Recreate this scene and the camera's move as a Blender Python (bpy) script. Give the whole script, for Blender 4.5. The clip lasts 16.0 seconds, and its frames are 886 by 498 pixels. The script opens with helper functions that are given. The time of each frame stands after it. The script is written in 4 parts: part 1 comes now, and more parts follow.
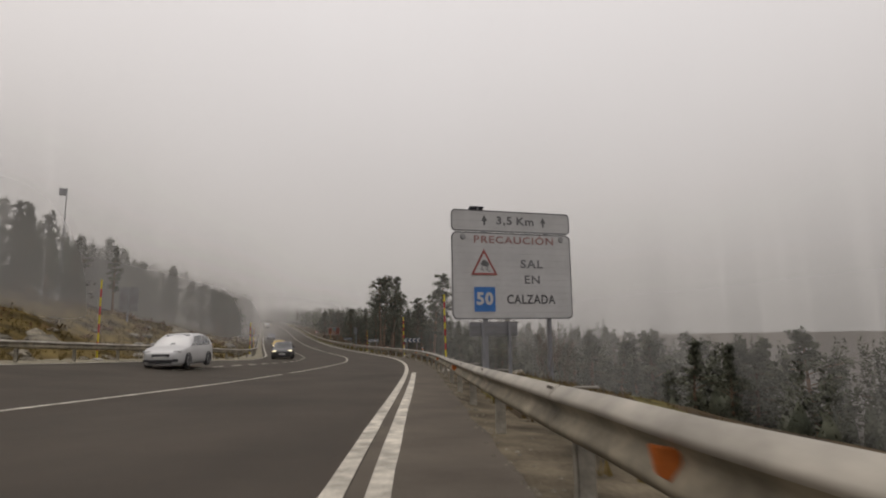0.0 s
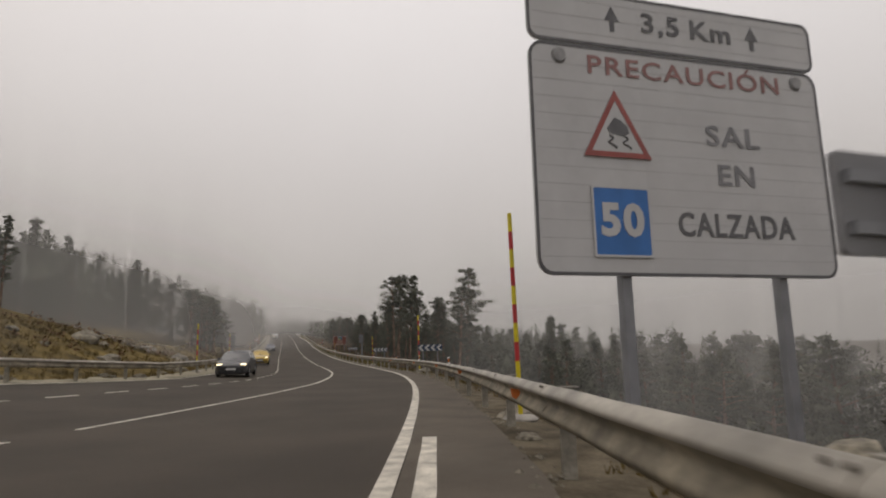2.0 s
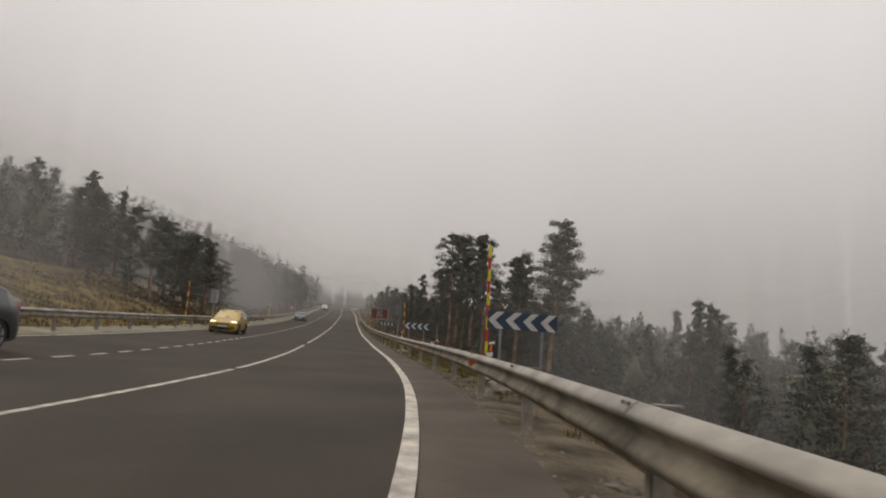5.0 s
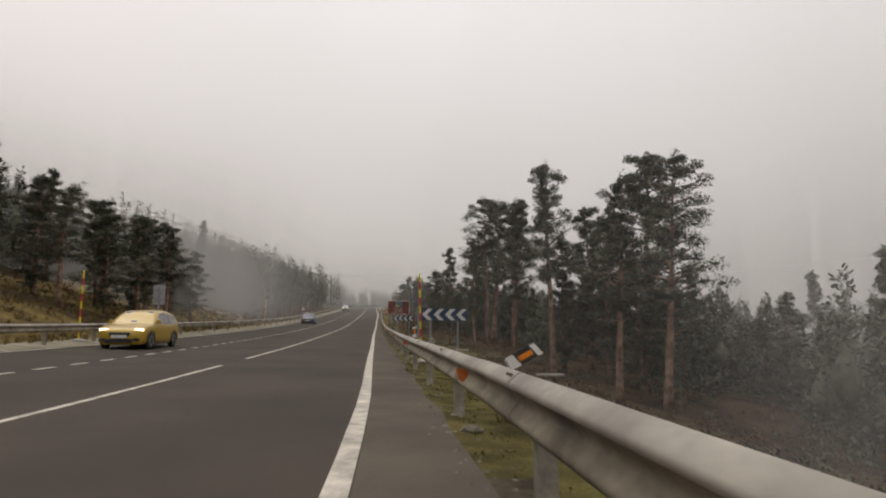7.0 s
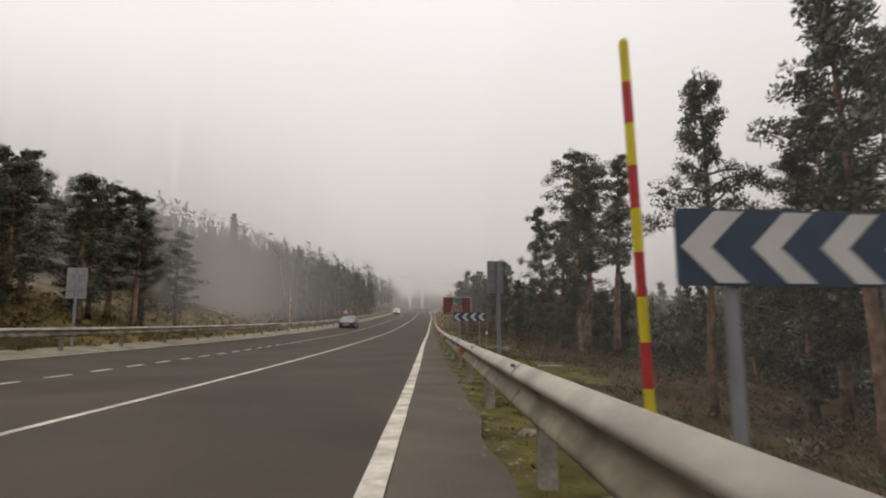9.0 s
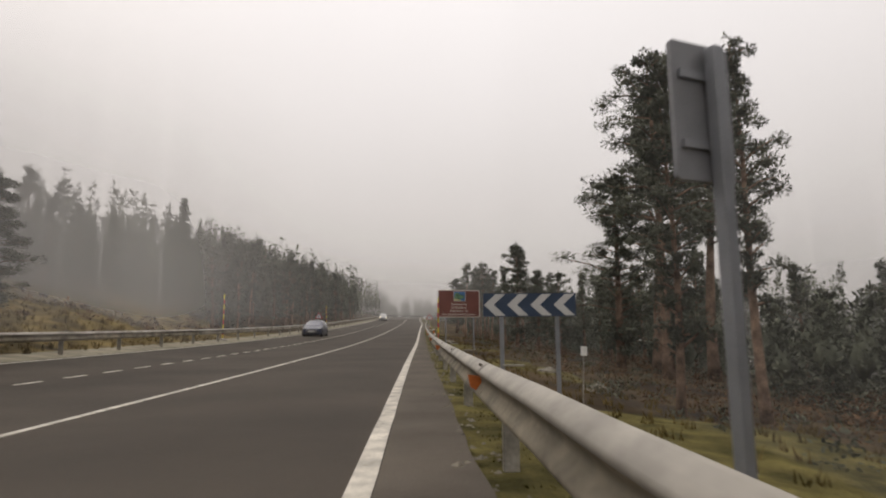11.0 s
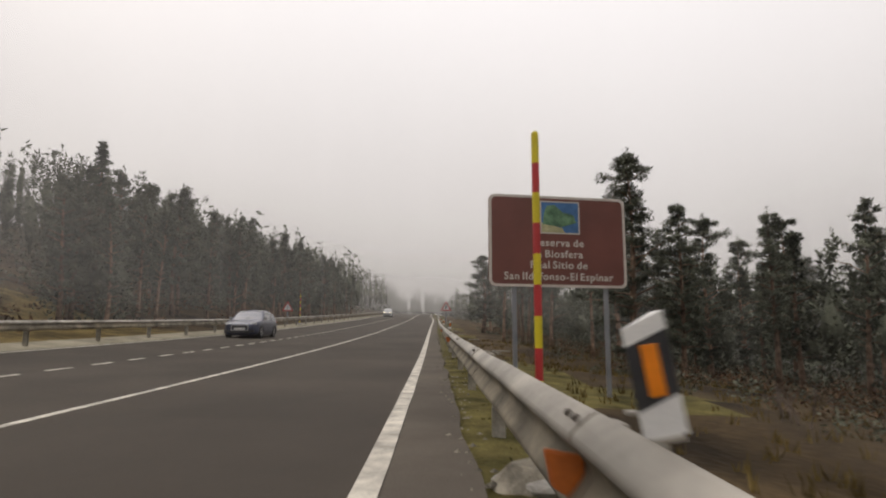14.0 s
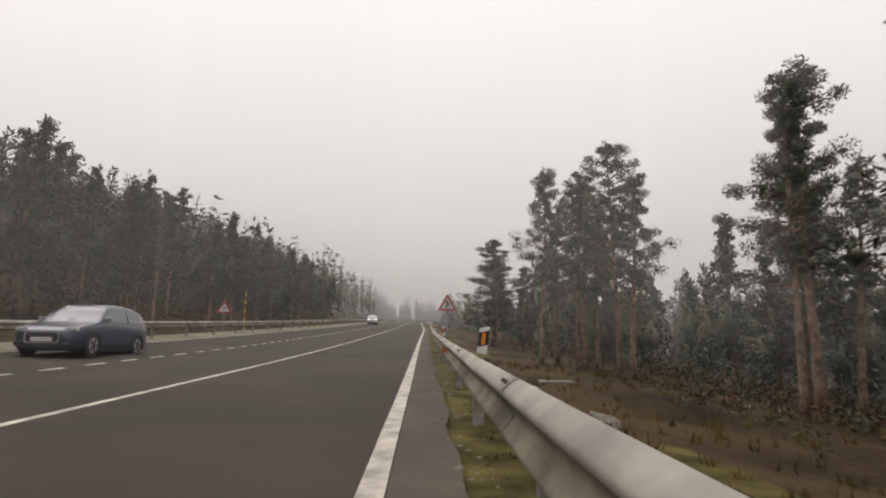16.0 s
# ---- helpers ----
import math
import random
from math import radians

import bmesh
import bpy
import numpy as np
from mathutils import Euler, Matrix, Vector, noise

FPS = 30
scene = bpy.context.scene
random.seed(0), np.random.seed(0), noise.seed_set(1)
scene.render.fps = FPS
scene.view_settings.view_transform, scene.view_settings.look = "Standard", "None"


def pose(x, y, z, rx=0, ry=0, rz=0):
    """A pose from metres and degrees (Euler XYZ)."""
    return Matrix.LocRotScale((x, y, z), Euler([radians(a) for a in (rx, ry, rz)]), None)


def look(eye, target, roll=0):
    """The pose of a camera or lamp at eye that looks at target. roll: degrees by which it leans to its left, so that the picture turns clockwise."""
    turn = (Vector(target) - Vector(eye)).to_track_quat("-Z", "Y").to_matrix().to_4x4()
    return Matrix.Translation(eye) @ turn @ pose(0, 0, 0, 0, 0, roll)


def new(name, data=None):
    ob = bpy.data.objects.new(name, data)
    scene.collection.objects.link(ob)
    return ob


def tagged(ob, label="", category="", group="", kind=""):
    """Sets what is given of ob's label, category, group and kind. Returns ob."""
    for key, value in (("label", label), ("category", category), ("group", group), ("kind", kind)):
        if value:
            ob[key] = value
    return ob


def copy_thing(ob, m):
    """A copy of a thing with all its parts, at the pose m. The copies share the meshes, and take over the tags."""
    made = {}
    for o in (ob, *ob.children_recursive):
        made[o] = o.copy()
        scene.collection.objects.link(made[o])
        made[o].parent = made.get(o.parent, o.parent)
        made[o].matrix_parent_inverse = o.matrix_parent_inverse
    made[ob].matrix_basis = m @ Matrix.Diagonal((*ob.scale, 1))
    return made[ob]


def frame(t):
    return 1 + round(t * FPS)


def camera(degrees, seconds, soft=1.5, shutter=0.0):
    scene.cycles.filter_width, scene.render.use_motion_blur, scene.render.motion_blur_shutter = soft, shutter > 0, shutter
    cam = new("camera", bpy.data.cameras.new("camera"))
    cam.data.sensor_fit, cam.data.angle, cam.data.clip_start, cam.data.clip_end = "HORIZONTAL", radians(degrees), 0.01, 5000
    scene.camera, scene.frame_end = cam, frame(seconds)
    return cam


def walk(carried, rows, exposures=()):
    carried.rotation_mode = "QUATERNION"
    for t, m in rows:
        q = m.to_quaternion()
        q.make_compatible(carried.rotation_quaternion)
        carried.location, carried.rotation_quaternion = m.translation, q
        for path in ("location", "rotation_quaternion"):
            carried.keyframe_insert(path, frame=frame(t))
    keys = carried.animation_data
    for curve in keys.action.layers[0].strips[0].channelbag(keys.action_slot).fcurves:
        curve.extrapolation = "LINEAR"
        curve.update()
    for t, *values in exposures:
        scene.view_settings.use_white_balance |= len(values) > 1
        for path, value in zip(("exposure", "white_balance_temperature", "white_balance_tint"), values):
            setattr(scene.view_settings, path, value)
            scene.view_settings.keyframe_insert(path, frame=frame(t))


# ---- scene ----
cam = camera(72.7, 16.0, soft=2.0, shutter=0.2)
# seconds, eye, yaw, pitch, roll
PATH = [
    (0.0, 0.00, -0.00, 1.90, -3.40, 8.17, 0.85),
    (0.5, 0.05, 4.88, 1.77, -2.44, 8.68, 1.00),
    (1.0, 0.17, 9.68, 1.67, -3.87, 8.53, 4.00),
    (1.5, 0.34, 14.01, 1.56, -1.90, 9.30, -2.90),
    (2.0, 0.27, 18.37, 1.47, -1.50, 9.31, 1.20),
    (2.5, 0.18, 22.95, 1.38, -1.48, 8.85, 1.80),
    (3.0, 0.28, 27.42, 1.32, -1.03, 9.12, 0.00),
    (3.5, 0.30, 31.77, 1.24, -1.39, 9.11, -0.61),
    (4.0, 0.27, 36.04, 1.19, -0.36, 8.70, 0.67),
    (4.5, 0.09, 40.23, 1.13, 2.71, 8.65, -2.91),
    (5.0, -0.25, 44.35, 1.10, 4.31, 8.00, -4.11),
    (7.3, -2.46, 62.24, 1.00, 7.24, 7.47, -0.21),
    (7.5, -2.76, 63.75, 1.00, 9.55, 7.78, -3.25),
    (8.0, -3.58, 67.43, 0.99, 12.15, 8.01, -5.92),
    (8.5, -4.50, 71.17, 1.00, 12.24, 7.49, 0.48),
    (9.0, -5.40, 74.85, 1.01, 12.27, 7.86, 0.15),
    (9.2, -5.79, 76.33, 1.03, 12.50, 7.65, -0.44),
    (11.3, -9.44, 91.95, 1.16, 11.21, 8.57, 0.30),
    (11.5, -9.80, 93.44, 1.18, 10.69, 8.25, -0.81),
    (12.0, -10.69, 97.21, 1.25, 10.71, 8.25, 0.90),
    (12.5, -11.57, 100.98, 1.29, 10.89, 8.61, -2.42),
    (13.0, -12.49, 104.72, 1.36, 12.70, 8.39, -0.79),
    (13.5, -13.35, 108.39, 1.43, 10.27, 8.58, -0.37),
    (14.0, -14.19, 111.95, 1.50, 12.42, 8.37, -0.21),
    (14.5, -15.06, 115.53, 1.59, 12.42, 7.88, 2.09),
    (15.0, -15.90, 119.14, 1.67, 11.93, 8.80, -0.57),
    (15.5, -16.74, 122.71, 1.76, 11.90, 9.09, -0.92),
    (16.0, -17.59, 126.22, 1.85, 11.52, 9.25, -0.88),
]
walk(cam, [(t, pose(x, y, z, 90 + pitch, roll, yaw)) for t, x, y, z, yaw, pitch, roll in PATH],
     [(0.0, -0.08, 6680, 12), (3.0, -0.04, 6680, 12), (5.0, 0.0, 6680, 12), (7.3, 0.14, 6680, 12), (9.0, 0.25, 6680, 12), (12.0, 0.26, 6650, 12), (16.0, 0.35, 6600, 12)])

# ---- sky and light: thick overcast, sun hidden behind the cloud ----
world = bpy.data.worlds.new("overcast")
scene.world = world
world.use_nodes = True
wn, wl = world.node_tree.nodes, world.node_tree.links
wn.clear()
w_out, w_bg = wn.new("ShaderNodeOutputWorld"), wn.new("ShaderNodeBackground")
w_sky = wn.new("ShaderNodeTexSky")
w_sky.sky_type, w_sky.sun_disc = "NISHITA", False
w_sky.sun_elevation, w_sky.sun_rotation = radians(48), radians(-60)
w_sky.dust_density, w_sky.air_density = 6.0, 1.5
w_gain = wn.new("ShaderNodeMixRGB")
w_gain.blend_type = "MULTIPLY"
w_gain.inputs[0].default_value = 1.0
w_gain.inputs[2].default_value = (0.08, 0.08, 0.08, 1)
w_geo, w_sep, w_ramp = wn.new("ShaderNodeTexCoord"), wn.new("ShaderNodeSeparateXYZ"), wn.new("ShaderNodeValToRGB")
w_noise = wn.new("ShaderNodeTexNoise")
w_noise.inputs["Scale"].default_value, w_noise.inputs["Detail"].default_value = 1.6, 3.0
w_add = wn.new("ShaderNodeMath")
w_add.operation = "MULTIPLY_ADD"
w_add.inputs[1].default_value = 0.09
els = w_ramp.color_ramp.elements
els[0].position, els[0].color = 0.03, (0.40, 0.385, 0.365, 1)
els[1].position, els[1].color = 0.62, (0.87, 0.845, 0.84, 1)
mid = els.new(0.26)
mid.color = (0.585, 0.56, 0.545, 1)
w_mix = wn.new("ShaderNodeMixRGB")
w_mix.inputs[0].default_value = 0.95
wl.new(w_geo.outputs["Generated"], w_sep.inputs[0])
wl.new(w_geo.outputs["Generated"], w_noise.inputs["Vector"])
wl.new(w_noise.outputs["Fac"], w_add.inputs[0])
wl.new(w_sep.outputs["Z"], w_add.inputs[2])
wl.new(w_add.outputs[0], w_ramp.inputs[0])
wl.new(w_sky.outputs[0], w_gain.inputs[1])
wl.new(w_gain.outputs[0], w_mix.inputs[1])
wl.new(w_ramp.outputs[0], w_mix.inputs[2])
wl.new(w_mix.outputs[0], w_bg.inputs[0])
wl.new(w_bg.outputs[0], w_out.inputs[0])
w_bg.inputs[1].default_value = 1.0
sun_data = bpy.data.lights.new("sun", "SUN")
sun_data.energy, sun_data.angle, sun_data.color = 0.5, radians(40), (1.0, 0.96, 0.9)
sun = new("sun", sun_data)
sun.matrix_world = look((-40, 60, 70), (0, 40, 0))


# ---- materials ----
def material(name, color, rough=0.8, metal=0.0, vary=0.25, scale=6.0, fine=60.0, bump=0.15, tint=None, each=0.0, spec=0.5, glow=0.0, coat=0.0):
    """A surface with broad stains and a fine grain, both in object metres."""
    m = bpy.data.materials.new(name)
    m.use_nodes = True
    n, l = m.node_tree.nodes, m.node_tree.links
    b = n["Principled BSDF"]
    b.inputs["Roughness"].default_value, b.inputs["Metallic"].default_value = rough, metal
    b.inputs["Specular IOR Level"].default_value = spec
    b.inputs["Coat Weight"].default_value = coat
    co = n.new("ShaderNodeTexCoord")
    big, small = n.new("ShaderNodeTexNoise"), n.new("ShaderNodeTexNoise")
    big.inputs["Scale"].default_value, big.inputs["Detail"].default_value = scale, 5
    small.inputs["Scale"].default_value, small.inputs["Detail"].default_value = fine, 3
    for q in (big, small):
        l.new(co.outputs["Object"], q.inputs["Vector"])
    mix = n.new("ShaderNodeMixRGB")
    dark = [c * (1 - vary) for c in color]
    light = [min(1, c * (1 + vary)) for c in (tint or color)]
    mix.inputs[1].default_value, mix.inputs[2].default_value = (*dark, 1), (*light, 1)
    ramp = n.new("ShaderNodeValToRGB")
    ramp.color_ramp.elements[0].position, ramp.color_ramp.elements[1].position = 0.32, 0.68
    l.new(big.outputs["Fac"], ramp.inputs[0])
    l.new(ramp.outputs[0], mix.inputs[0])
    grain = n.new("ShaderNodeMixRGB")
    grain.blend_type = "MULTIPLY"
    grain.inputs[0].default_value = min(1, vary * 1.6)
    l.new(mix.outputs[0], grain.inputs[1])
    l.new(small.outputs["Fac"], grain.inputs[2])
    gain = n.new("ShaderNodeHueSaturation")
    gain.inputs["Value"].default_value = 1 + min(1, vary * 1.6) * 0.9
    l.new(grain.outputs[0], gain.inputs["Color"])
    last = gain.outputs[0]
    if each:
        info, ma = n.new("ShaderNodeObjectInfo"), n.new("ShaderNodeMapRange")
        ma.inputs["To Min"].default_value, ma.inputs["To Max"].default_value = 1 - each, 1 + each
        l.new(info.outputs["Random"], ma.inputs["Value"])
        hsv = n.new("ShaderNodeHueSaturation")
        l.new(last, hsv.inputs["Color"])
        l.new(ma.outputs[0], hsv.inputs["Value"])
        last = hsv.outputs[0]
    l.new(last, b.inputs["Base Color"])
    if bump:
        bp = n.new("ShaderNodeBump")
        bp.inputs["Strength"].default_value, bp.inputs["Distance"].default_value = bump, 0.02
        l.new(small.outputs["Fac"], bp.inputs["Height"])
        l.new(bp.outputs[0], b.inputs["Normal"])
    if glow:
        b.inputs["Emission Color"].default_value, b.inputs["Emission Strength"].default_value = (*color, 1), glow
    return m


ASPHALT = material("asphalt", (0.055, 0.0455, 0.035), 0.85, vary=0.2, scale=0.35, fine=45, bump=0.25, spec=0.2)
SHOULDER = material("shoulder_asphalt", (0.092, 0.077, 0.060), 0.9, vary=0.22, scale=0.8, fine=40, bump=0.3, spec=0.25)
PAINT = material("road_paint", (0.40, 0.37, 0.31), 0.8, vary=0.3, scale=3.5, fine=30, bump=0.25, tint=(0.50, 0.465, 0.395))
GALV = material("galvanised_steel", (0.265, 0.245, 0.21), 0.6, 0.2, vary=0.24, scale=1.8, fine=24, bump=0.08, tint=(0.33, 0.305, 0.26))
POST = material("dull_steel_post", (0.26, 0.24, 0.20), 0.75, 0.2, vary=0.35, scale=4, fine=25, bump=0.08)
# grime plus the shade below the rail's upper wave, both put into the colour
GALV_SHADED_DIRT = material("shaded_dirty_rail_steel", (0.145, 0.127, 0.095), 0.8, 0.1, vary=0.35, scale=2.2, fine=22, bump=0.12, tint=(0.20, 0.175, 0.13), spec=0.25)
BOLT = material("rusty_bolt", (0.11, 0.095, 0.08), 0.7, 0.4, vary=0.3, scale=20)
MOSS = material("mossy_verge", (0.068, 0.060, 0.018), 0.95, vary=0.45, scale=1.6, fine=25, bump=0.8, tint=(0.102, 0.086, 0.030), spec=0.08)
DIRT = material("gravelly_dirt", (0.075, 0.062, 0.042), 0.95, vary=0.4, scale=1.3, fine=20, bump=0.8, tint=(0.12, 0.10, 0.07), spec=0.08)
EARTH = material("forest_floor", (0.036, 0.026, 0.016), 0.95, vary=0.45, scale=0.45, fine=8, bump=0.9, tint=(0.060, 0.042, 0.022), spec=0.08)
STRIP = material("pale_gravel_strip", (0.20, 0.175, 0.12), 0.95, vary=0.25, scale=1.0, fine=18, bump=0.6, tint=(0.25, 0.225, 0.16))
GRASS = material("dry_grass", (0.095, 0.068, 0.024), 0.9, vary=0.5, scale=0.8, fine=10, bump=0.6, tint=(0.13, 0.095, 0.035), spec=0.08)
ROCK = material("granite", (0.15, 0.132, 0.10), 0.9, vary=0.35, scale=2.0, fine=14, bump=0.6, tint=(0.19, 0.17, 0.13), each=0.25)
BARK = material("pine_bark", (0.15, 0.103, 0.074), 0.95, vary=0.4, scale=3.0, fine=18, bump=0.8, tint=(0.20, 0.135, 0.095), each=0.25, spec=0.08)
NEEDLE = material("pine_needles", (0.082, 0.09, 0.064), 0.75, vary=0.28, scale=0.7, fine=8, bump=0.0, tint=(0.115, 0.12, 0.085), each=0.2, spec=0.1)
TWIG = material("bare_twigs", (0.13, 0.10, 0.08), 0.9, vary=0.3, scale=2.0)
BROWN_BUSH = material("withered_broom", (0.115, 0.068, 0.038), 0.9, vary=0.4, scale=1.5, each=0.3, spec=0.08)
SIGN_WHITE = material("sign_white", (0.50, 0.50, 0.50), 0.5, vary=0.07, scale=0.9, fine=6, bump=0.02)
SIGN_GREY = material("sign_back_grey", (0.20, 0.20, 0.21), 0.55, 0.3, vary=0.15, scale=1.5, bump=0.03)
SIGN_POST = material("sign_post_steel", (0.23, 0.235, 0.25), 0.55, 0.4, vary=0.15, scale=2, bump=0.03)
INK = material("sign_ink", (0.035, 0.035, 0.04), 0.5, vary=0.2, scale=3, bump=0)
RED = material("sign_red", (0.34, 0.03, 0.025), 0.45, vary=0.15, scale=2, bump=0)
NAVY = material("chevron_navy", (0.022, 0.04, 0.075), 0.4, vary=0.15, scale=2, bump=0)
CHEV_WHITE = material("chevron_white", (0.52, 0.515, 0.5), 0.45, vary=0.1, scale=3, bump=0)
BROWN = material("sign_brown", (0.15, 0.05, 0.037), 0.5, vary=0.15, scale=1.2, bump=0.02)
CREAM = material("sign_letter_cream", (0.55, 0.50, 0.44), 0.5, vary=0.1, scale=4, bump=0)
YELLOW = material("pole_yellow", (0.62, 0.50, 0.015), 0.5, vary=0.15, scale=4, bump=0.02)
POLE_RED = material("pole_red", (0.42, 0.03, 0.03), 0.5, vary=0.2, scale=4, bump=0.02)
AMBER = material("amber_reflector", (0.75, 0.22, 0.01), 0.3, vary=0.1, scale=8, bump=0)
AMBER_RAIL = material("dull_orange_reflector", (0.45, 0.12, 0.02), 0.45, vary=0.2, scale=12, bump=0)
WHITE = material("white_plastic", (0.68, 0.67, 0.64), 0.5, vary=0.12, scale=5, bump=0.02)
BLACK = material("black_plastic", (0.025, 0.025, 0.027), 0.5, vary=0.2, scale=5, bump=0.02)
GREEN = material("picture_green", (0.04, 0.13, 0.07), 0.6, vary=0.5, scale=5, bump=0, tint=(0.12, 0.22, 0.12))
LAKE = material("picture_blue", (0.05, 0.14, 0.30), 0.6, vary=0.3, scale=5, bump=0)
STRAW = material("picture_yellow", (0.38, 0.36, 0.20), 0.6, vary=0.3, scale=8, bump=0)
SOLAR = material("solar_glass", (0.05, 0.055, 0.07), 0.25, vary=0.2, scale=6, bump=0)
CONCRETE = material("rough_concrete", (0.32, 0.30, 0.265), 0.9, vary=0.25, scale=5, bump=0.5)

# ---- the road's line: heading in degrees every twelve metres along the solid edge line ----
STEP = 12.0
HEADINGS = [0.4, -0.6, -1.6, -1.1, 1.0, 5.1, 11.1, 13.7, 13.3, 13.6, 13.3, 12.9, 13.2, 13.3, 13.2, 13.0,
            12.8, 13.0, 13.3, 13.9, 14.3, 14.2, 13.5]
NODE_S = np.arange(len(HEADINGS)) * STEP - STEP
LINE_S = np.arange(-12.0, 252.0, 0.5)
LINE_A = np.radians(np.interp(LINE_S, NODE_S, HEADINGS))
_mid = (LINE_A[1:] + LINE_A[:-1]) / 2
LINE_X = -0.613 + np.concatenate([[0], np.cumsum(-np.sin(_mid) * 0.5)])
LINE_Y = -12.0 + np.concatenate([[0], np.cumsum(np.cos(_mid) * 0.5)])
SAG = 0.000439


def heading(s):
    return float(np.interp(s, LINE_S, LINE_A))


def rise(s):
    """The road's own height: a long, shallow sag."""
    s = max(s, -60.0)
    if s > 170.0:
        return 105.0 ** 2 / 2 * SAG + 105.0 * SAG * (min(s, 330.0) - 170.0)
    return (s - 65.0) ** 2 / 2 * SAG


def place(s, d, h=0.0):
    """The point s metres along the edge line, d metres to its right and h above the road."""
    a = heading(s)
    q = min(max(s, LINE_S[0]), LINE_S[-1])
    x, y = float(np.interp(q, LINE_S, LINE_X)), float(np.interp(q, LINE_S, LINE_Y))
    x, y = x - math.sin(a) * (s - q), y + math.cos(a) * (s - q)
    return Vector((x + math.cos(a) * d, y + math.sin(a) * d, rise(s) + h))


def stand(s, d, h=0.0, turn=0.0):
    """The pose of a thing whose x points to the right of the road and y along it, turned by degrees."""
    return Matrix.Translation(place(s, d, h)) @ Matrix.Rotation(heading(s) + radians(turn), 4, "Z")


def rail_offset(s):
    return float(np.interp(s, [-10, 0, 10, 30, 50, 70, 84, 96, 110, 130, 150], [1.62, 1.58, 1.52, 1.42, 1.25, 1.03, 1.01, 0.95, 0.92, 0.79, 0.78]))


def lane_offset(s):
    return float(np.interp(s, [-10, 10, 30, 45, 60], [-8.2, -6.9, -5.2, -4.0, -3.71]))


def widen(s):
    """How much farther the far lanes lie where the road is wider."""
    return float(np.interp(s, [18, 32, 50, 60], [3.0, 2.6, 0.6, 0.0]))


def far_line(s):
    return -11.0 - widen(s)


def far_rail(s):
    return -12.0 - widen(s)


def camber(s, d):
    """The road leans up towards its far side."""
    w = widen(s)
    return 0.15 * max(0.0, min(1.0, (-d - 7.4 - w) / 3.6)) + float(np.interp(s, [20, 38, 52], [0.075, 0.048, 0.0])) * max(0.0, min(-d, 16.0) - 6.0)




def ground(s, d):
    """Height of the land above the road."""
    n = noise.noise(Vector((s * 0.09, d * 0.09, 0.3))) * 0.5 + noise.noise(Vector((s * 0.35, d * 0.35, 4.0))) * 0.18
    if d > 0:
        edge = rail_offset(s) - 0.12
        if d < edge:
            return -0.06
        u = d - edge
        fall = float(np.interp(s, [20, 45, 75, 95, 130, 200], [0.22, 0.42, 0.26, 0.13, 0.10, 0.12]))
        flat = float(np.interp(s, [20, 45, 80, 300], [3.5, 1.2, 1.2, 1.0]))
        z = -0.05 - 0.06 * min(u, flat) - fall * max(0.0, min(u, 110) - flat)
        return z + n * min(1.0, u / 4) * 0.9 + 0.05 * noise.noise(Vector((s * 1.6, d * 1.6, 9.0)))
    far = far_line(s) - 0.2
    if d > far:
        return -0.06 + camber(s, d)
    u = far - d
    z = camber(s, far) - 0.06 + 0.12 * min(u, 1.6)
    bank = float(np.interp(s, [0, 20, 55, 80, 110, 150, 260], [0.25, 0.42, 0.45, 0.34, 0.30, 0.20, 0.18]))
    up = max(0.0, u - 2.0)
    z += bank * min(up, 7) + 0.30 * max(0.0, min(up, 50) - 7)
    return z + n * min(1.0, up / 3) * 1.2


def mesh_object(name, verts, faces, mat, parent=None, smooth=False, mats=None, index=None):
    me = bpy.data.meshes.new(name)
    me.from_pydata([tuple(v) for v in verts], [], faces)
    for m in (mats or [mat]):
        me.materials.append(m)
    if index:
        me.polygons.foreach_set("material_index", index)
    if smooth:
        me.polygons.foreach_set("use_smooth", [True] * len(me.polygons))
    me.update()
    ob = new(name, me)
    if parent:
        ob.parent = parent
    return ob


def part(name, bm, mat, parent, label="", smooth=False):
    me = bpy.data.meshes.new(name)
    bm.normal_update()
    bm.to_mesh(me)
    bm.free()
    for m in (mat if isinstance(mat, (list, tuple)) else [mat]):
        me.materials.append(m)
    if smooth:
        me.polygons.foreach_set("use_smooth", [True] * len(me.polygons))
    ob = new(name, me)
    if parent:
        ob.parent = parent
    if label:
        ob["label"] = label
    return ob


def box(x0, y0, z0, x1, y1, z1, bevel=0.0, bm=None):
    bm = bm or bmesh.new()
    r = bmesh.ops.create_cube(bm, size=1.0)
    for v in r["verts"]:
        v.co = Vector((x0 + (v.co.x + 0.5) * (x1 - x0), y0 + (v.co.y + 0.5) * (y1 - y0), z0 + (v.co.z + 0.5) * (z1 - z0)))
    if bevel:
        es = list({e for v in r["verts"] for e in v.link_edges})
        bmesh.ops.bevel(bm, geom=es, offset=bevel, segments=2, affect="EDGES", profile=0.6)
    return bm


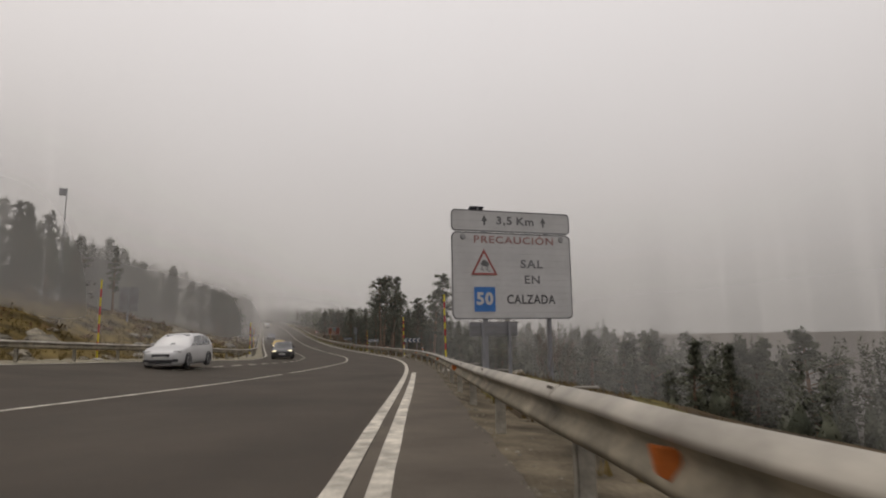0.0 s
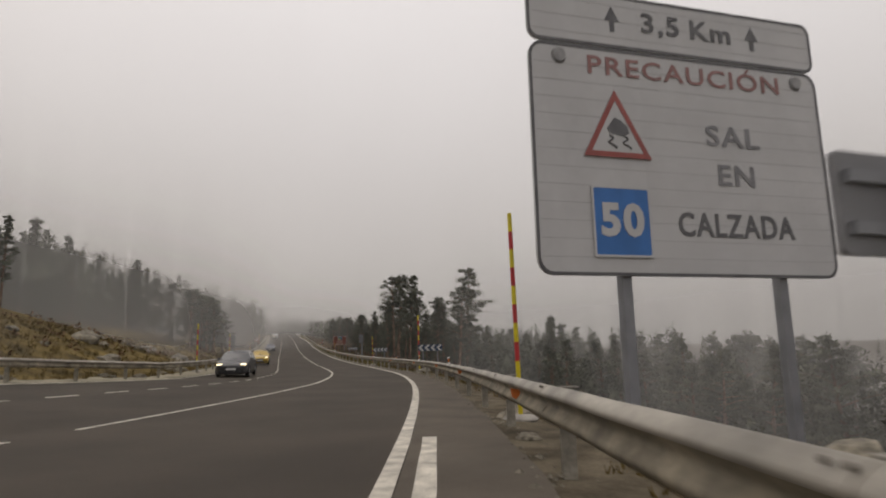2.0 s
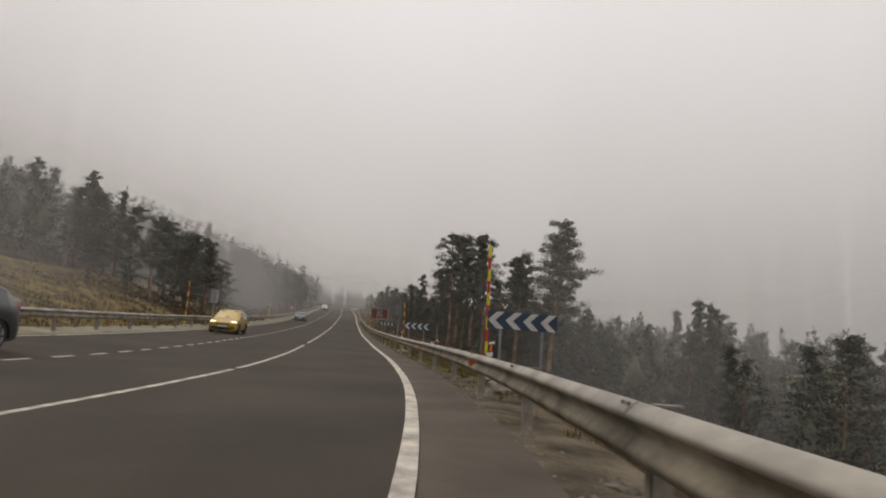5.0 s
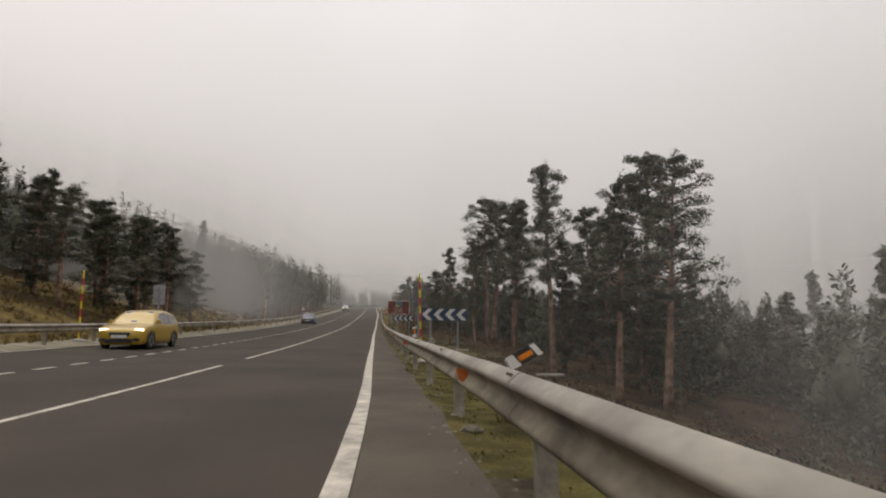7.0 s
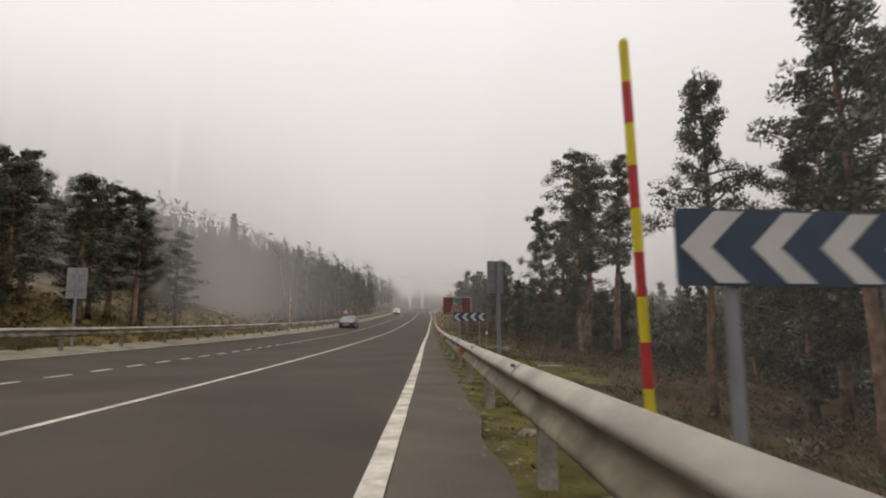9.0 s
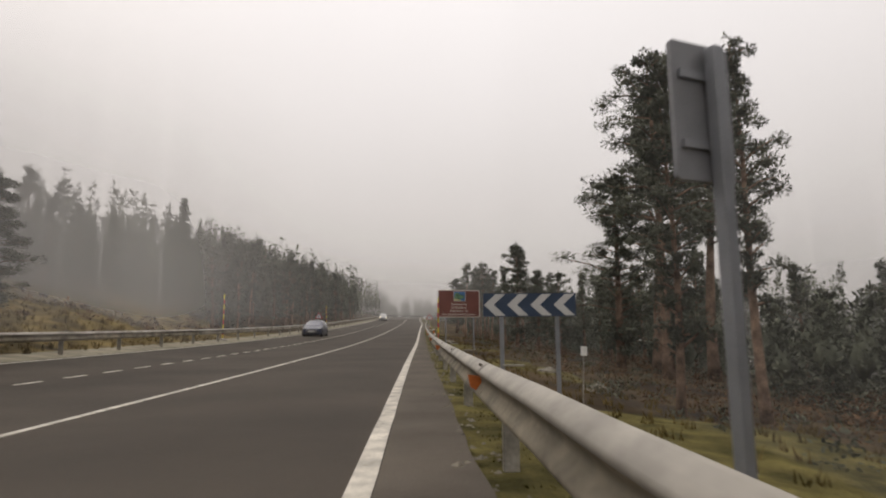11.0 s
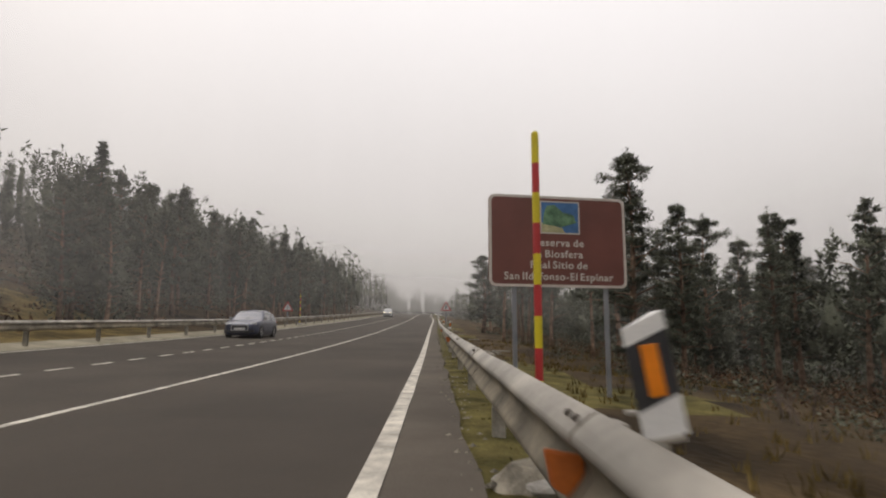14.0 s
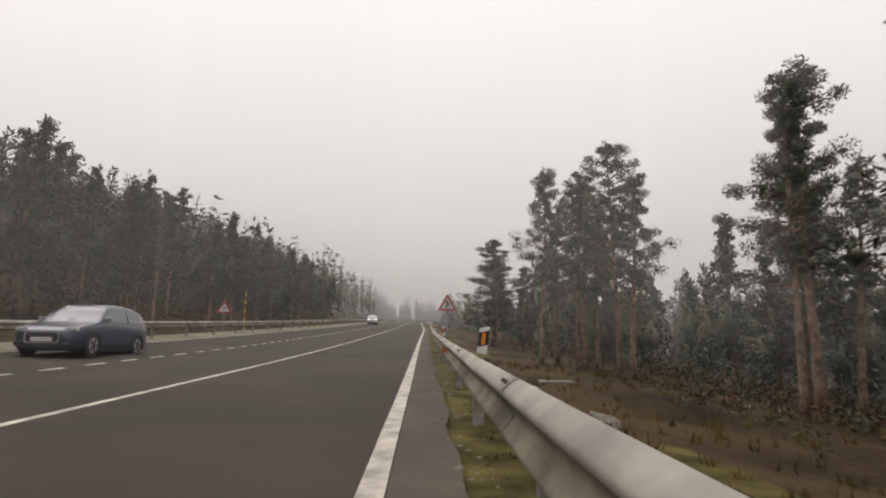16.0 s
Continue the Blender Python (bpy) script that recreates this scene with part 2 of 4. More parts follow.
def tube(path, radii, sides=8, bm=None, caps=True):
    """A round bar through the points of path."""
    bm = bm or bmesh.new()
    rings = []
    for i, p in enumerate(path):
        p = Vector(p)
        way = (Vector(path[min(i + 1, len(path) - 1)]) - Vector(path[max(i - 1, 0)])).normalized()
        u = way.cross(Vector((0.31, 0.95, 0.12))).normalized()
        w = way.cross(u)
        r = radii[i] if isinstance(radii, (list, tuple)) else radii
        rings.append([bm.verts.new(p + (u * math.cos(a) + w * math.sin(a)) * r) for a in (2 * math.pi * k / sides for k in range(sides))])
    for a, b in zip(rings, rings[1:]):
        for k in range(sides):
            bm.faces.new((a[k], a[(k + 1) % sides], b[(k + 1) % sides], b[k]))
    if caps:
        bm.faces.new(rings[0][::-1])
        bm.faces.new(rings[-1])
    return bm


def plate(outline, y, thick, bm=None, bevel=0.0):
    """A flat plate in the xz plane, whose front lies at y and faces -y."""
    bm = bm or bmesh.new()
    front = [bm.verts.new((x, y, z)) for x, z in outline]
    back = [bm.verts.new((x, y + thick, z)) for x, z in outline]
    bm.faces.new(front)
    bm.faces.new(back[::-1])
    n = len(outline)
    for i in range(n):
        bm.faces.new((front[(i + 1) % n], front[i], back[i], back[(i + 1) % n]))
    return bm


def rounded(x0, z0, x1, z1, r, seg=5):
    pts = []
    for cx, cz, a0 in ((x1 - r, z0 + r, -90), (x1 - r, z1 - r, 0), (x0 + r, z1 - r, 90), (x0 + r, z0 + r, 180)):
        for i in range(seg + 1):
            a = radians(a0 + 90 * i / seg)
            pts.append((cx + r * math.cos(a), cz + r * math.sin(a)))
    return pts


def frame_strip(outer, inner, y, thick):
    bm = bmesh.new()
    n = len(outer)
    rows = [[bm.verts.new((x, yy, z)) for x, z in ring] for ring, yy in ((outer, y), (inner, y), (outer, y + thick), (inner, y + thick))]
    for i in range(n):
        j = (i + 1) % n
        bm.faces.new((rows[0][i], rows[0][j], rows[1][j], rows[1][i]))
        bm.faces.new((rows[2][j], rows[2][i], rows[3][i], rows[3][j]))
        bm.faces.new((rows[0][j], rows[0][i], rows[2][i], rows[2][j]))
        bm.faces.new((rows[1][i], rows[1][j], rows[3][j], rows[3][i]))
    return bm


def lettering(name, words, x, z, size, mat, parent, y, align="CENTER", bold=0.012, stretch=1.0, wide_to=0.0):
    """Raised letters on a sign's face, each word a mesh."""
    made, at = [], 0.0
    for word in words.split(" "):
        cu = bpy.data.curves.new("text_line", "FONT")
        cu.body, cu.size, cu.align_x, cu.align_y = word, size, "LEFT", "CENTER"
        cu.extrude, cu.offset, cu.resolution_u = 0.004, bold * size, 3
        cu.space_character = 1.12
        tmp = new("text_line", cu)
        dg = bpy.context.evaluated_depsgraph_get()
        me = bpy.data.meshes.new_from_object(tmp.evaluated_get(dg))
        bpy.data.objects.remove(tmp)
        xs = [v.co.x for v in me.vertices]
        made.append((me, at - min(xs)))
        at += (max(xs) - min(xs)) + 0.34 * size
    wide = at - 0.34 * size
    stretch = wide_to / wide if wide_to else stretch
    for me, shift in made:
        me.transform(Matrix.Translation((x, y, z)) @ Matrix.Rotation(radians(90), 4, "X") @ Matrix.Diagonal((stretch, 1, 1, 1)) @ Matrix.Translation((shift - wide / 2, 0, 0)))
        me.materials.clear()
        me.materials.append(mat)
        ob = new("text_line", me)
        ob.parent = parent
    return ob


def thing(name, m, label, category, group="", kind=""):
    ob = new(name)
    ob.empty_display_size = 0.2
    ob.matrix_basis = m
    return tagged(ob, label, category, group, kind)


# ---- ground and road ----
def build_ground():
    ss = list(np.concatenate([np.arange(-420, -30, 30), np.arange(-30, 200, 1.5), np.arange(200, 300, 6), np.arange(300, 1500, 60)]))
    ds = [-1500, -700, -350, -200, -130, -95, -75, -60, -50, -43, -37, -32, -28] + list(np.arange(-25, -10.9, 0.6)) + [-9, -6, -2, 0.0]
    ds += list(np.arange(0.5, 8, 0.45)) + [9, 10, 11.5, 13, 15, 17, 20, 24, 28, 33, 40, 50, 62, 80, 110, 170, 350, 700, 1500]
    verts, faces, idx = [], [], []
    for s in ss:
        for d in ds:
            verts.append(place(float(s), float(d), ground(float(s), float(d))))
    w = len(ds)
    for i in range(len(ss) - 1):
        for j in range(w - 1):
            a = i * w + j
            faces.append((a, a + 1, a + w + 1, a + w))
            d, s = (ds[j] + ds[j + 1]) / 2, ss[i]
            edge = rail_offset(s)
            if far_line(s) - 2.0 < d < far_line(s):
                k = 2
            elif edge - 0.4 < d < edge + 1.0:
                k = 1 if s + 14 * noise.noise(Vector((s * 0.25, d * 1.2, 5))) > 62 else 4
            elif -25 - (4 if s > 112 else 0) < d < -13 and s < 146 and noise.noise(Vector((s * 0.1, d * 0.1, 7))) > -0.3:
                k = 3
            elif 0 < d < (9 if s < 75 else 3.2 if s < 92 else 6.0 if s < 124 else 3.0) and noise.noise(Vector((s * 0.12, d * 0.2, 3))) > 0.12:
                k = 1
            else:
                k = 0
            idx.append(k)
    return tagged(mesh_object("ground", verts, faces, None, smooth=True, mats=[EARTH, MOSS, STRIP, GRASS, DIRT], index=idx),
                  "brown forest floor, mossy verge and dry grassy bank", "ground", kind="structure")


build_ground()


def ribbon(name, s0, s1, left, right, z0, z1, mat, step=1.0, parent=None, wobble=0.0, base=-0.05):
    """A slab along the road between two offsets, which may change with s."""
    n = max(1, int((s1 - s0) / step))
    verts, faces = [], []
    for i in range(n + 1):
        s = s0 + (s1 - s0) * i / n
        a = left(s) if callable(left) else left
        b = right(s) if callable(right) else right
        if wobble:
            a += wobble * noise.noise(Vector((s * 1.7, a, 1.0)))
            b += wobble * noise.noise(Vector((s * 1.7, b, 5.0)))
        za, zb = z0 + camber(s, a), z0 + camber(s, b)
        verts += [place(s, a, za), place(s, b, zb), place(s, a, za - z0 + base), place(s, b, zb - z0 + base)]
    for i in range(n):
        k = i * 4
        faces += [(k, k + 1, k + 5, k + 4), (k + 2, k, k + 4, k + 6), (k + 1, k + 3, k + 7, k + 5)]
    k = n * 4
    faces += [(0, 2, 3, 1), (k, k + 1, k + 3, k + 2)]
    return mesh_object(name, verts, faces, mat, parent)


def road_edge(s):
    return rail_offset(s) - float(np.interp(s, [0, 100, 125], [0.12, 0.12, 0.2])) + 0.10 * noise.noise(Vector((s * 0.6, 2.0, 0.0)))


ROAD = tagged(ribbon("road", -40, 338, -3.0, 0.1, 0.0, 0.0, ASPHALT, 1.0), "worn grey asphalt carriageway with white lines", "road", kind="structure")
ribbon("middle_lane", -40, 338, -6.0, -3.0, 0.0, 0.0, ASPHALT, 1.0, ROAD)
ribbon("middle_lane", -40, 338, lambda s: -7.4 - widen(s), -6.0, 0.0, 0.0, ASPHALT, 1.0, ROAD)
ribbon("far_lane", -40, 338, lambda s: far_line(s) - 0.35, lambda s: -7.4 - widen(s), 0.0, 0.0, ASPHALT, 1.0, ROAD)
tagged(ribbon("hard_shoulder", -40, 338, 0.1, road_edge, 0.0, 0.0, SHOULDER, 0.5), "narrow dusty asphalt shoulder with a crumbling edge", "pavement", kind="structure")


# ---- painted lines ----
def line(name, label, s0, s1, off, half, step=1.0, parent=None, wobble=0.012):
    f = off if callable(off) else (lambda s: off)
    ob = ribbon(name, s0, s1, lambda s: f(s) - half, lambda s: f(s) + half, 0.006, 0.006, PAINT, step, parent, wobble, base=-0.004)
    return ob if parent else tagged(ob, label, "road marking", kind="structure")


line("edge_line", "worn solid white edge line on the asphalt", -30, 330, 0.0, 0.085)
line("inner_edge_line", "worn white line that ends beside the shoulder", -30, 26.5, lambda s: 0.325, 0.09)
for a, b in ((-20, 27), (28.5, 58), (58.5, 76), (79, 300)):
    line("lane_line", "thin solid white lane line", a, b, lane_offset, 0.055)
line("far_edge_line", "solid white line along the far edge", -30, 330, far_line, 0.07)
for k in range(-10, 110):
    s0 = 53.2 + 1.65 * k if k > 0 else 53.2 + 2.6 * k
    line("lane_dash", "", s0, s0 + (0.8 if k > 0 else 1.25), lambda s: -7.4 - widen(s), 0.055, 0.4, ROAD)


# ---- guard rails ----
WAVE = [(-0.03, 0.752), (-0.04, 0.757), (-0.055, 0.753), (-0.09, 0.728), (-0.115, 0.703), (-0.12, 0.69), (-0.117, 0.677), (-0.105, 0.664), (-0.07, 0.625), (-0.063, 0.612), (-0.062, 0.60),
        (-0.065, 0.588), (-0.105, 0.538), (-0.115, 0.525), (-0.119, 0.512), (-0.116, 0.498), (-0.09, 0.47), (-0.055, 0.447), (-0.04, 0.444)]


def beam(s0, s1, offset, side, lift, parent):
    """One length of W-beam; side is 1 where the road lies at its left."""
    n, verts, faces = 4, [], []
    for i in range(n + 1):
        s = s0 + (s1 + 0.12 - s0) * i / n
        dent = 0.012 * noise.noise(Vector((s * 0.8, side, 0)))
        grow = 0.004 * (1 - i / n)
        for x, z in WAVE:
            verts.append(place(s, offset(s) + side * (x + dent - grow) + 0.0, z + lift(s) + grow * 0.5 + dent * 0.6))
        for x, z in WAVE[::-1]:
            verts.append(place(s, offset(s) + side * (x + dent + 0.006 - grow), z + lift(s) - 0.004 + dent * 0.6))
    w = 2 * len(WAVE)
    for i in range(n):
        for j in range(w):
            a, b = i * w + j, i * w + (j + 1) % w
            faces.append((a, b, b + w, a + w) if side > 0 else (b, a, a + w, b + w))
    m = len(WAVE)
    for k in (0, n * w):
        faces += [(k + j, k + j + 1, k + w - 2 - j, k + w - 1 - j) for j in range(m - 1)]
    # the lower half takes the darker steel, with its shade painted in
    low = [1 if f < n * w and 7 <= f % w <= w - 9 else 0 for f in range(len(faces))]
    return mesh_object("beam", verts, faces, None, parent, smooth=True, mats=[GALV, GALV_SHADED_DIRT], index=low)


def c_post(parent, m, height, arm):
    bm = box(-0.06, -0.05, -0.5, 0.06, -0.042, height - 0.09)
    box(-0.06, -0.05, -0.5, -0.052, 0.05, height - 0.09, bm=bm)
    box(-0.06, 0.042, -0.5, 0.06, 0.05, height - 0.09, bm=bm)
    ob = part("post", bm, POST, parent)
    ob.matrix_basis = m
    if arm:
        bm = box(-0.05, -0.024, height - 0.014, 0.12, 0.024, height, 0.005)
        box(-0.16, -0.06, height - 0.25, -0.055, 0.06, height - 0.03, 0.01, bm)
        a = part("spacer_arm", bm, GALV, ob, "pale galvanised spacer arm")
    return ob


def guard_rail(name, label, s0, s1, offset, side, lift, arm=True, pitch=4.0):
    rail = thing(name, Matrix(), label, "guard rail")
    k = s0
    proto = None
    while k < s1:
        beam(k, k + pitch, offset, side, lift, rail)
        m = stand(k + 0.2, offset(k + 0.2) + side * 0.14, lift(k + 0.2))
        if proto is None:
            proto = c_post(rail, m, 0.735, arm)
        else:
            copy_thing(proto, m if side > 0 else m)
        k += pitch
    return rail


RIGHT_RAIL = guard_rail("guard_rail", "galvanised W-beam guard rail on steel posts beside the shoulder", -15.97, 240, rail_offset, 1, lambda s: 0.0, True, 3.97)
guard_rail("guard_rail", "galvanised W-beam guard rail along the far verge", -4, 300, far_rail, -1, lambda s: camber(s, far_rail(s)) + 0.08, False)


def rail_bolts():
    """Pairs of bolts where two lengths of the near rail overlap."""
    bm = tube([(0, 0, -0.004), (0, 0, 0.008), (0, 0, 0.012)], [0.012, 0.011, 0.005], 6)
    first = part("bolt", bm, BOLT, RIGHT_RAIL, "dark rusty bolt")
    k = 0
    for n in range(38):
        s = -0.09 + 3.97 * n
        for ds in (0.02, 0.11):
            ob = first if k == 0 else new("bolt", first.data)
            ob.parent = RIGHT_RAIL
            ob.matrix_basis = stand(s + ds, rail_offset(s) - 0.098, 0.741) @ Matrix.Rotation(radians(-42), 4, "Y")
            k += 1


rail_bolts()


# ---- rail furniture ----
def rail_reflector(s):
    bm = bmesh.new()
    pts = [(-0.004, 0, 0.03), (-0.115, 0, 0.05), (-0.095, 0, -0.05), (-0.01, 0, -0.1)]
    a = [bm.verts.new((x, -0.006, z)) for x, _, z in pts]
    b = [bm.verts.new((x, 0.02, z)) for x, _, z in pts]
    bm.faces.new(a)
    bm.faces.new(b[::-1])
    for i in range(4):
        j = (i + 1) % 4
        bm.faces.new((a[j], a[i], b[i], b[j]))
    bmesh.ops.bevel(bm, geom=bm.edges[:], offset=0.006, segments=2, affect="EDGES")
    ob = part("rail_reflector", bm, AMBER_RAIL, None)
    ob.matrix_basis = stand(s, rail_offset(s) - 0.064, 0.605)
    return tagged(ob, "dull orange reflector in the groove of the rail", "reflector", "rail reflectors")


for s in (2.1, 14.0, 25.4, 35.7, 45.4, 55.4, 65.4, 75.5, 85.5, 95.5, 105.2, 115.1, 127.6, 139.0):
    rail_reflector(s)


def delineator(s, lean, aside=0.07):
    t = thing("delineator", stand(s, rail_offset(s) + aside, 0.74) @ Matrix.Rotation(radians(lean), 4, "Y") @ Matrix.Diagonal((0.7, 0.6, 0.56, 1)),
              "white and black delineator with an amber reflector on the rail", "delineator", "rail delineators")
    part("foot", box(-0.05, -0.05, 0.0, 0.05, 0.05, 0.02, 0.004), GALV, t)
    def slab(z0, z1, z2, z3):
        bm = bmesh.new()
        q = [(-0.07, -0.025, z0), (0.07, -0.025, z1), (0.07, -0.025, z3), (-0.07, -0.025, z2)]
        a = [bm.verts.new(p) for p in q]
        b = [bm.verts.new((x * 0.75, 0.035, z)) for x, y, z in q]
        bm.faces.new(a)
        bm.faces.new(b[::-1])
        for i in range(4):
            j = (i + 1) % 4
            bm.faces.new((a[j], a[i], b[i], b[j]))
        return bm
    part("base_band", slab(0.02, 0.02, 0.12, 0.17), WHITE, t)
    part("black_band", slab(0.12, 0.17, 0.37, 0.42), BLACK, t, "black band")
    part("cap", slab(0.37, 0.42, 0.44, 0.49), WHITE, t)
    part("amber_reflector", box(-0.025, -0.034, 0.17, 0.028, -0.024, 0.37, 0.003), AMBER, t, "amber reflector")
    return t


for s, lean in ((54.6, 8), (75.0, 2), (134.0, 7), (146, 2), (160, 0)):
    delineator(s, lean)
delineator(39.85, -4, -0.12)
delineator(114.75, -10, 0.02)
t = delineator(64.4, 62)
t["label"] = "white delineator knocked flat behind the rail"


# ---- snow poles ----
def snow_pole(s, d, h, height, bands, lean=0.0, r=0.045, first=None):
    t = thing("snow_pole", stand(s, d, h) @ Matrix.Rotation(radians(lean), 4, "Y"), "tall snow pole banded in yellow and red", "snow pole", "snow poles")
    for i in range(bands):
        z0, z1 = height * i / bands, height * (i + 1) / bands
        part("band", tube([(0, 0, z0), (0, 0, z1)], r, 10), YELLOW if (bands - 1 - i) % 2 == 0 else POLE_RED, t)
    part("tip", tube([(0, 0, height), (0, 0, height + 0.02)], [r, r * 0.6], 10), YELLOW, t)
    bm = bmesh.new()
    bmesh.ops.create_icosphere(bm, subdivisions=3, radius=0.3)
    for v in bm.verts:
        v.co += Vector((noise.noise(v.co * 4 + Vector((s, 0, 0))), noise.noise(v.co * 4), 0)) * 0.08
        v.co.z = v.co.z * 0.4 - 0.03
    part("footing", bm, CONCRETE, t, "lump of rough concrete")
    return t


snow_pole(29.0, 1.88, -0.05, 3.6, 11, -1, 0.04)
snow_pole(62.0, 2.55, -0.1, 3.9, 11, -1)
snow_pole(78.5, 1.53, -0.05, 2.65, 11, -1.5, 0.027)
snow_pole(117.6, 1.12, -0.05, 2.4, 11, 0, 0.027)
for s, h in ((30.8, 3.9), (62.0, 3.1), (87.5, 3.0), (130.0, 2.9), (171.0, 2.8)):
    snow_pole(s, far_rail(s) - 0.45, ground(s, far_rail(s) - 0.45) + 0.02, h, 9, 0, 0.036)


# ---- chevron boards ----
def chevron_board(s, d, z, w=1.6, h=0.4, turn=0.0, tall=None):
    t = thing("chevron_board", stand(s, d, 0, turn), "navy board with four white chevrons on two steel posts", "road sign", "chevron boards")
    part("panel", plate(rounded(0, z - h / 2, w, z + h / 2, 0.02, 3), 0.0, 0.03), NAVY, t)
    n, m = 4, w / 4
    for i in range(n):
        x = i * m + 0.012
        c, e = m * 0.5, h / 2 - 0.012
        part("chevron", plate([(x, z), (x + c * 0.98, z - e), (x + c * 0.98 + m * 0.42, z - e), (x + m * 0.42, z), (x + c * 0.98 + m * 0.42, z + e), (x + c * 0.98, z + e)],
                              -0.006, 0.004), CHEV_WHITE, t)
    low = (tall or 1.6)
    for x in (w * 0.2, w * 0.8):
        part("post", box(x - 0.027, 0.032, -low, x + 0.027, 0.075, z + h * 0.42, 0.006), SIGN_POST, t)
    return t


chevron_board(57.8, 1.72, 1.48)
chevron_board(78.0, 1.50, 1.36, 1.40, 0.36, turn=6)
chevron_board(98.75, 1.25, 1.345, 1.26, 0.314, turn=-2)


# ---- the large white sign ----
def precaution_sign():
    w, h = 6.5, 5.0
    ink, pale = SIGN_INK, FADED_INK
    t = thing("warning_sign", stand(28.23, 2.16, 0, 14.7), "large white warning sign with faded lettering on two steel posts", "road sign")
    z0 = 2.35
    top = z0 + 3.97
    part("lower_panel", plate(rounded(0, z0, w, top, 0.28), 0.0, 0.06), SIGN_WHITE, t)
    part("upper_panel", plate(rounded(0, top + 0.03, w, z0 + h, 0.22), 0.0, 0.06), SIGN_WHITE, t)
    for a, b, r in ((z0, top, 0.28), (top + 0.03, z0 + h, 0.22)):
        part("border", frame_strip(rounded(0.0, a, w, b, r), rounded(0.055, a + 0.055, w - 0.055, b - 0.055, r - 0.05), -0.008, 0.012), ink, t, "dark border")
    for k in range(1, 17):
        z = z0 + 0.3 * k
        if abs(z - top) > 0.1 and z < z0 + h - 0.15:
            part("slat_joint", box(0.08, -0.003, z - 0.005, w - 0.08, 0.004, z + 0.005), SIGN_JOINT, t)
    lettering("figures", "3,5", 2.82, z0 + 4.53, 0.52, ink, t, -0.012, bold=0.02, wide_to=0.85)
    lettering("unit", "Km", 3.98, z0 + 4.53, 0.52, ink, t, -0.012, bold=0.02, wide_to=0.95)
    for x in (1.75, 4.98):
        bm = plate([(x, z0 + 4.78), (x - 0.16, z0 + 4.5), (x - 0.05, z0 + 4.5), (x - 0.05, z0 + 4.3), (x + 0.05, z0 + 4.3), (x + 0.05, z0 + 4.5), (x + 0.16, z0 + 4.5)], -0.01, 0.008)
        part("arrow", bm, ink, t)
    lettering("warning_words", "PRECAUCIÓN", 3.35, z0 + 3.62, 0.47, RED_DARK, t, -0.012, bold=0.012, wide_to=4.35)
    for word, x, z, size, wide, m in (("SAL", 4.27, 2.52, 0.53, 1.25, pale), ("EN", 4.27, 1.80, 0.53, 0.84, pale), ("CALZADA", 4.19, 0.88, 0.58, 2.66, ink)):
        lettering("notice_words", word, x, z0 + z, size, m, t, -0.012, bold=0.02, wide_to=wide)
    for x in (0.6, 5.97):
        bm = bmesh.new()
        bmesh.ops.create_cone(bm, cap_ends=True, segments=20, radius1=0.15, radius2=0.12, depth=0.05, matrix=Matrix.Translation((x, -0.025, z0 + 3.74)) @ Matrix.Rotation(radians(90), 4, "X"))
        part("flash_lamp", bm, LAMP_GREY, t, "grey warning lamp")
    tri = [(1.68 - 0.70, z0 + 2.0), (1.68 + 0.70, z0 + 2.0), (1.68, z0 + 3.2)]
    c = Vector((1.68, 0, z0 + 2.4))
    inner = [(c.x + (x - c.x) * 0.76, c.z + (z - c.z) * 0.76) for x, z in tri]
    tr = part("triangle_sign", plate(tri, -0.03, 0.02), SIGN_WHITE, t)
    part("red_border", frame_strip(tri, inner, -0.036, 0.008), FADED_RED, tr, "faded red border")
    part("skid_symbol", plate([(1.48, z0 + 2.5), (1.54, z0 + 2.42), (1.81, z0 + 2.38), (1.94, z0 + 2.44), (1.90, z0 + 2.56), (1.78, z0 + 2.66), (1.64, z0 + 2.70), (1.56, z0 + 2.60)], -0.038, 0.006), ink, tr)
    for x in (1.52, 1.82):
        pts = [(x + 0.07 * math.sin(k * 1.1) + 0.01 * k, -0.036, z0 + 2.38 - 0.028 * k) for k in range(9)]
        part("skid_track", tube(pts, 0.017, 5), ink, tr)
    bs = part("speed_plate", plate(rounded(1.10, z0 + 0.32, 2.25, z0 + 1.48, 0.03), -0.03, 0.02), SIGN_BLUE, t, "blue square plate")
    part("plate_rim", frame_strip(rounded(1.08, z0 + 0.30, 2.27, z0 + 1.5, 0.04), rounded(1.12, z0 + 0.34, 2.23, z0 + 1.46, 0.03), -0.034, 0.02), SIGN_WHITE, bs)
    lettering("speed_figures", "50", 1.675, z0 + 0.9, 0.74, SIGN_WHITE, bs, -0.038, bold=0.04, wide_to=0.88)
    for x in (1.75, 5.2):
        part("post", box(x - 0.1, 0.07, -4.0, x + 0.1, 0.26, z0 + h - 0.3, 0.02), SIGN_POST, t)
    p = part("solar_panel", box(1.0, -0.25, z0 + h + 0.12, 1.75, 0.35, z0 + h + 0.16, 0.01), SOLAR, t, "small tilted solar panel")
    p.matrix_basis = Matrix.Translation((1.4, 0, z0 + h)) @ Matrix.Rotation(radians(-28), 4, "X") @ Matrix.Translation((-1.4, 0, -z0 - h))
    part("solar_bracket", box(1.38, 0.0, z0 + h - 0.05, 1.46, 0.06, z0 + h + 0.18), SIGN_POST, t)
    for o in t.children:
        o.matrix_basis = Matrix.Translation((0, 0, z0 - 0.02)) @ Matrix.Diagonal((0.977, 1, 1.058, 1)) @ Matrix.Translation((0, 0, -z0)) @ o.matrix_basis
    return t


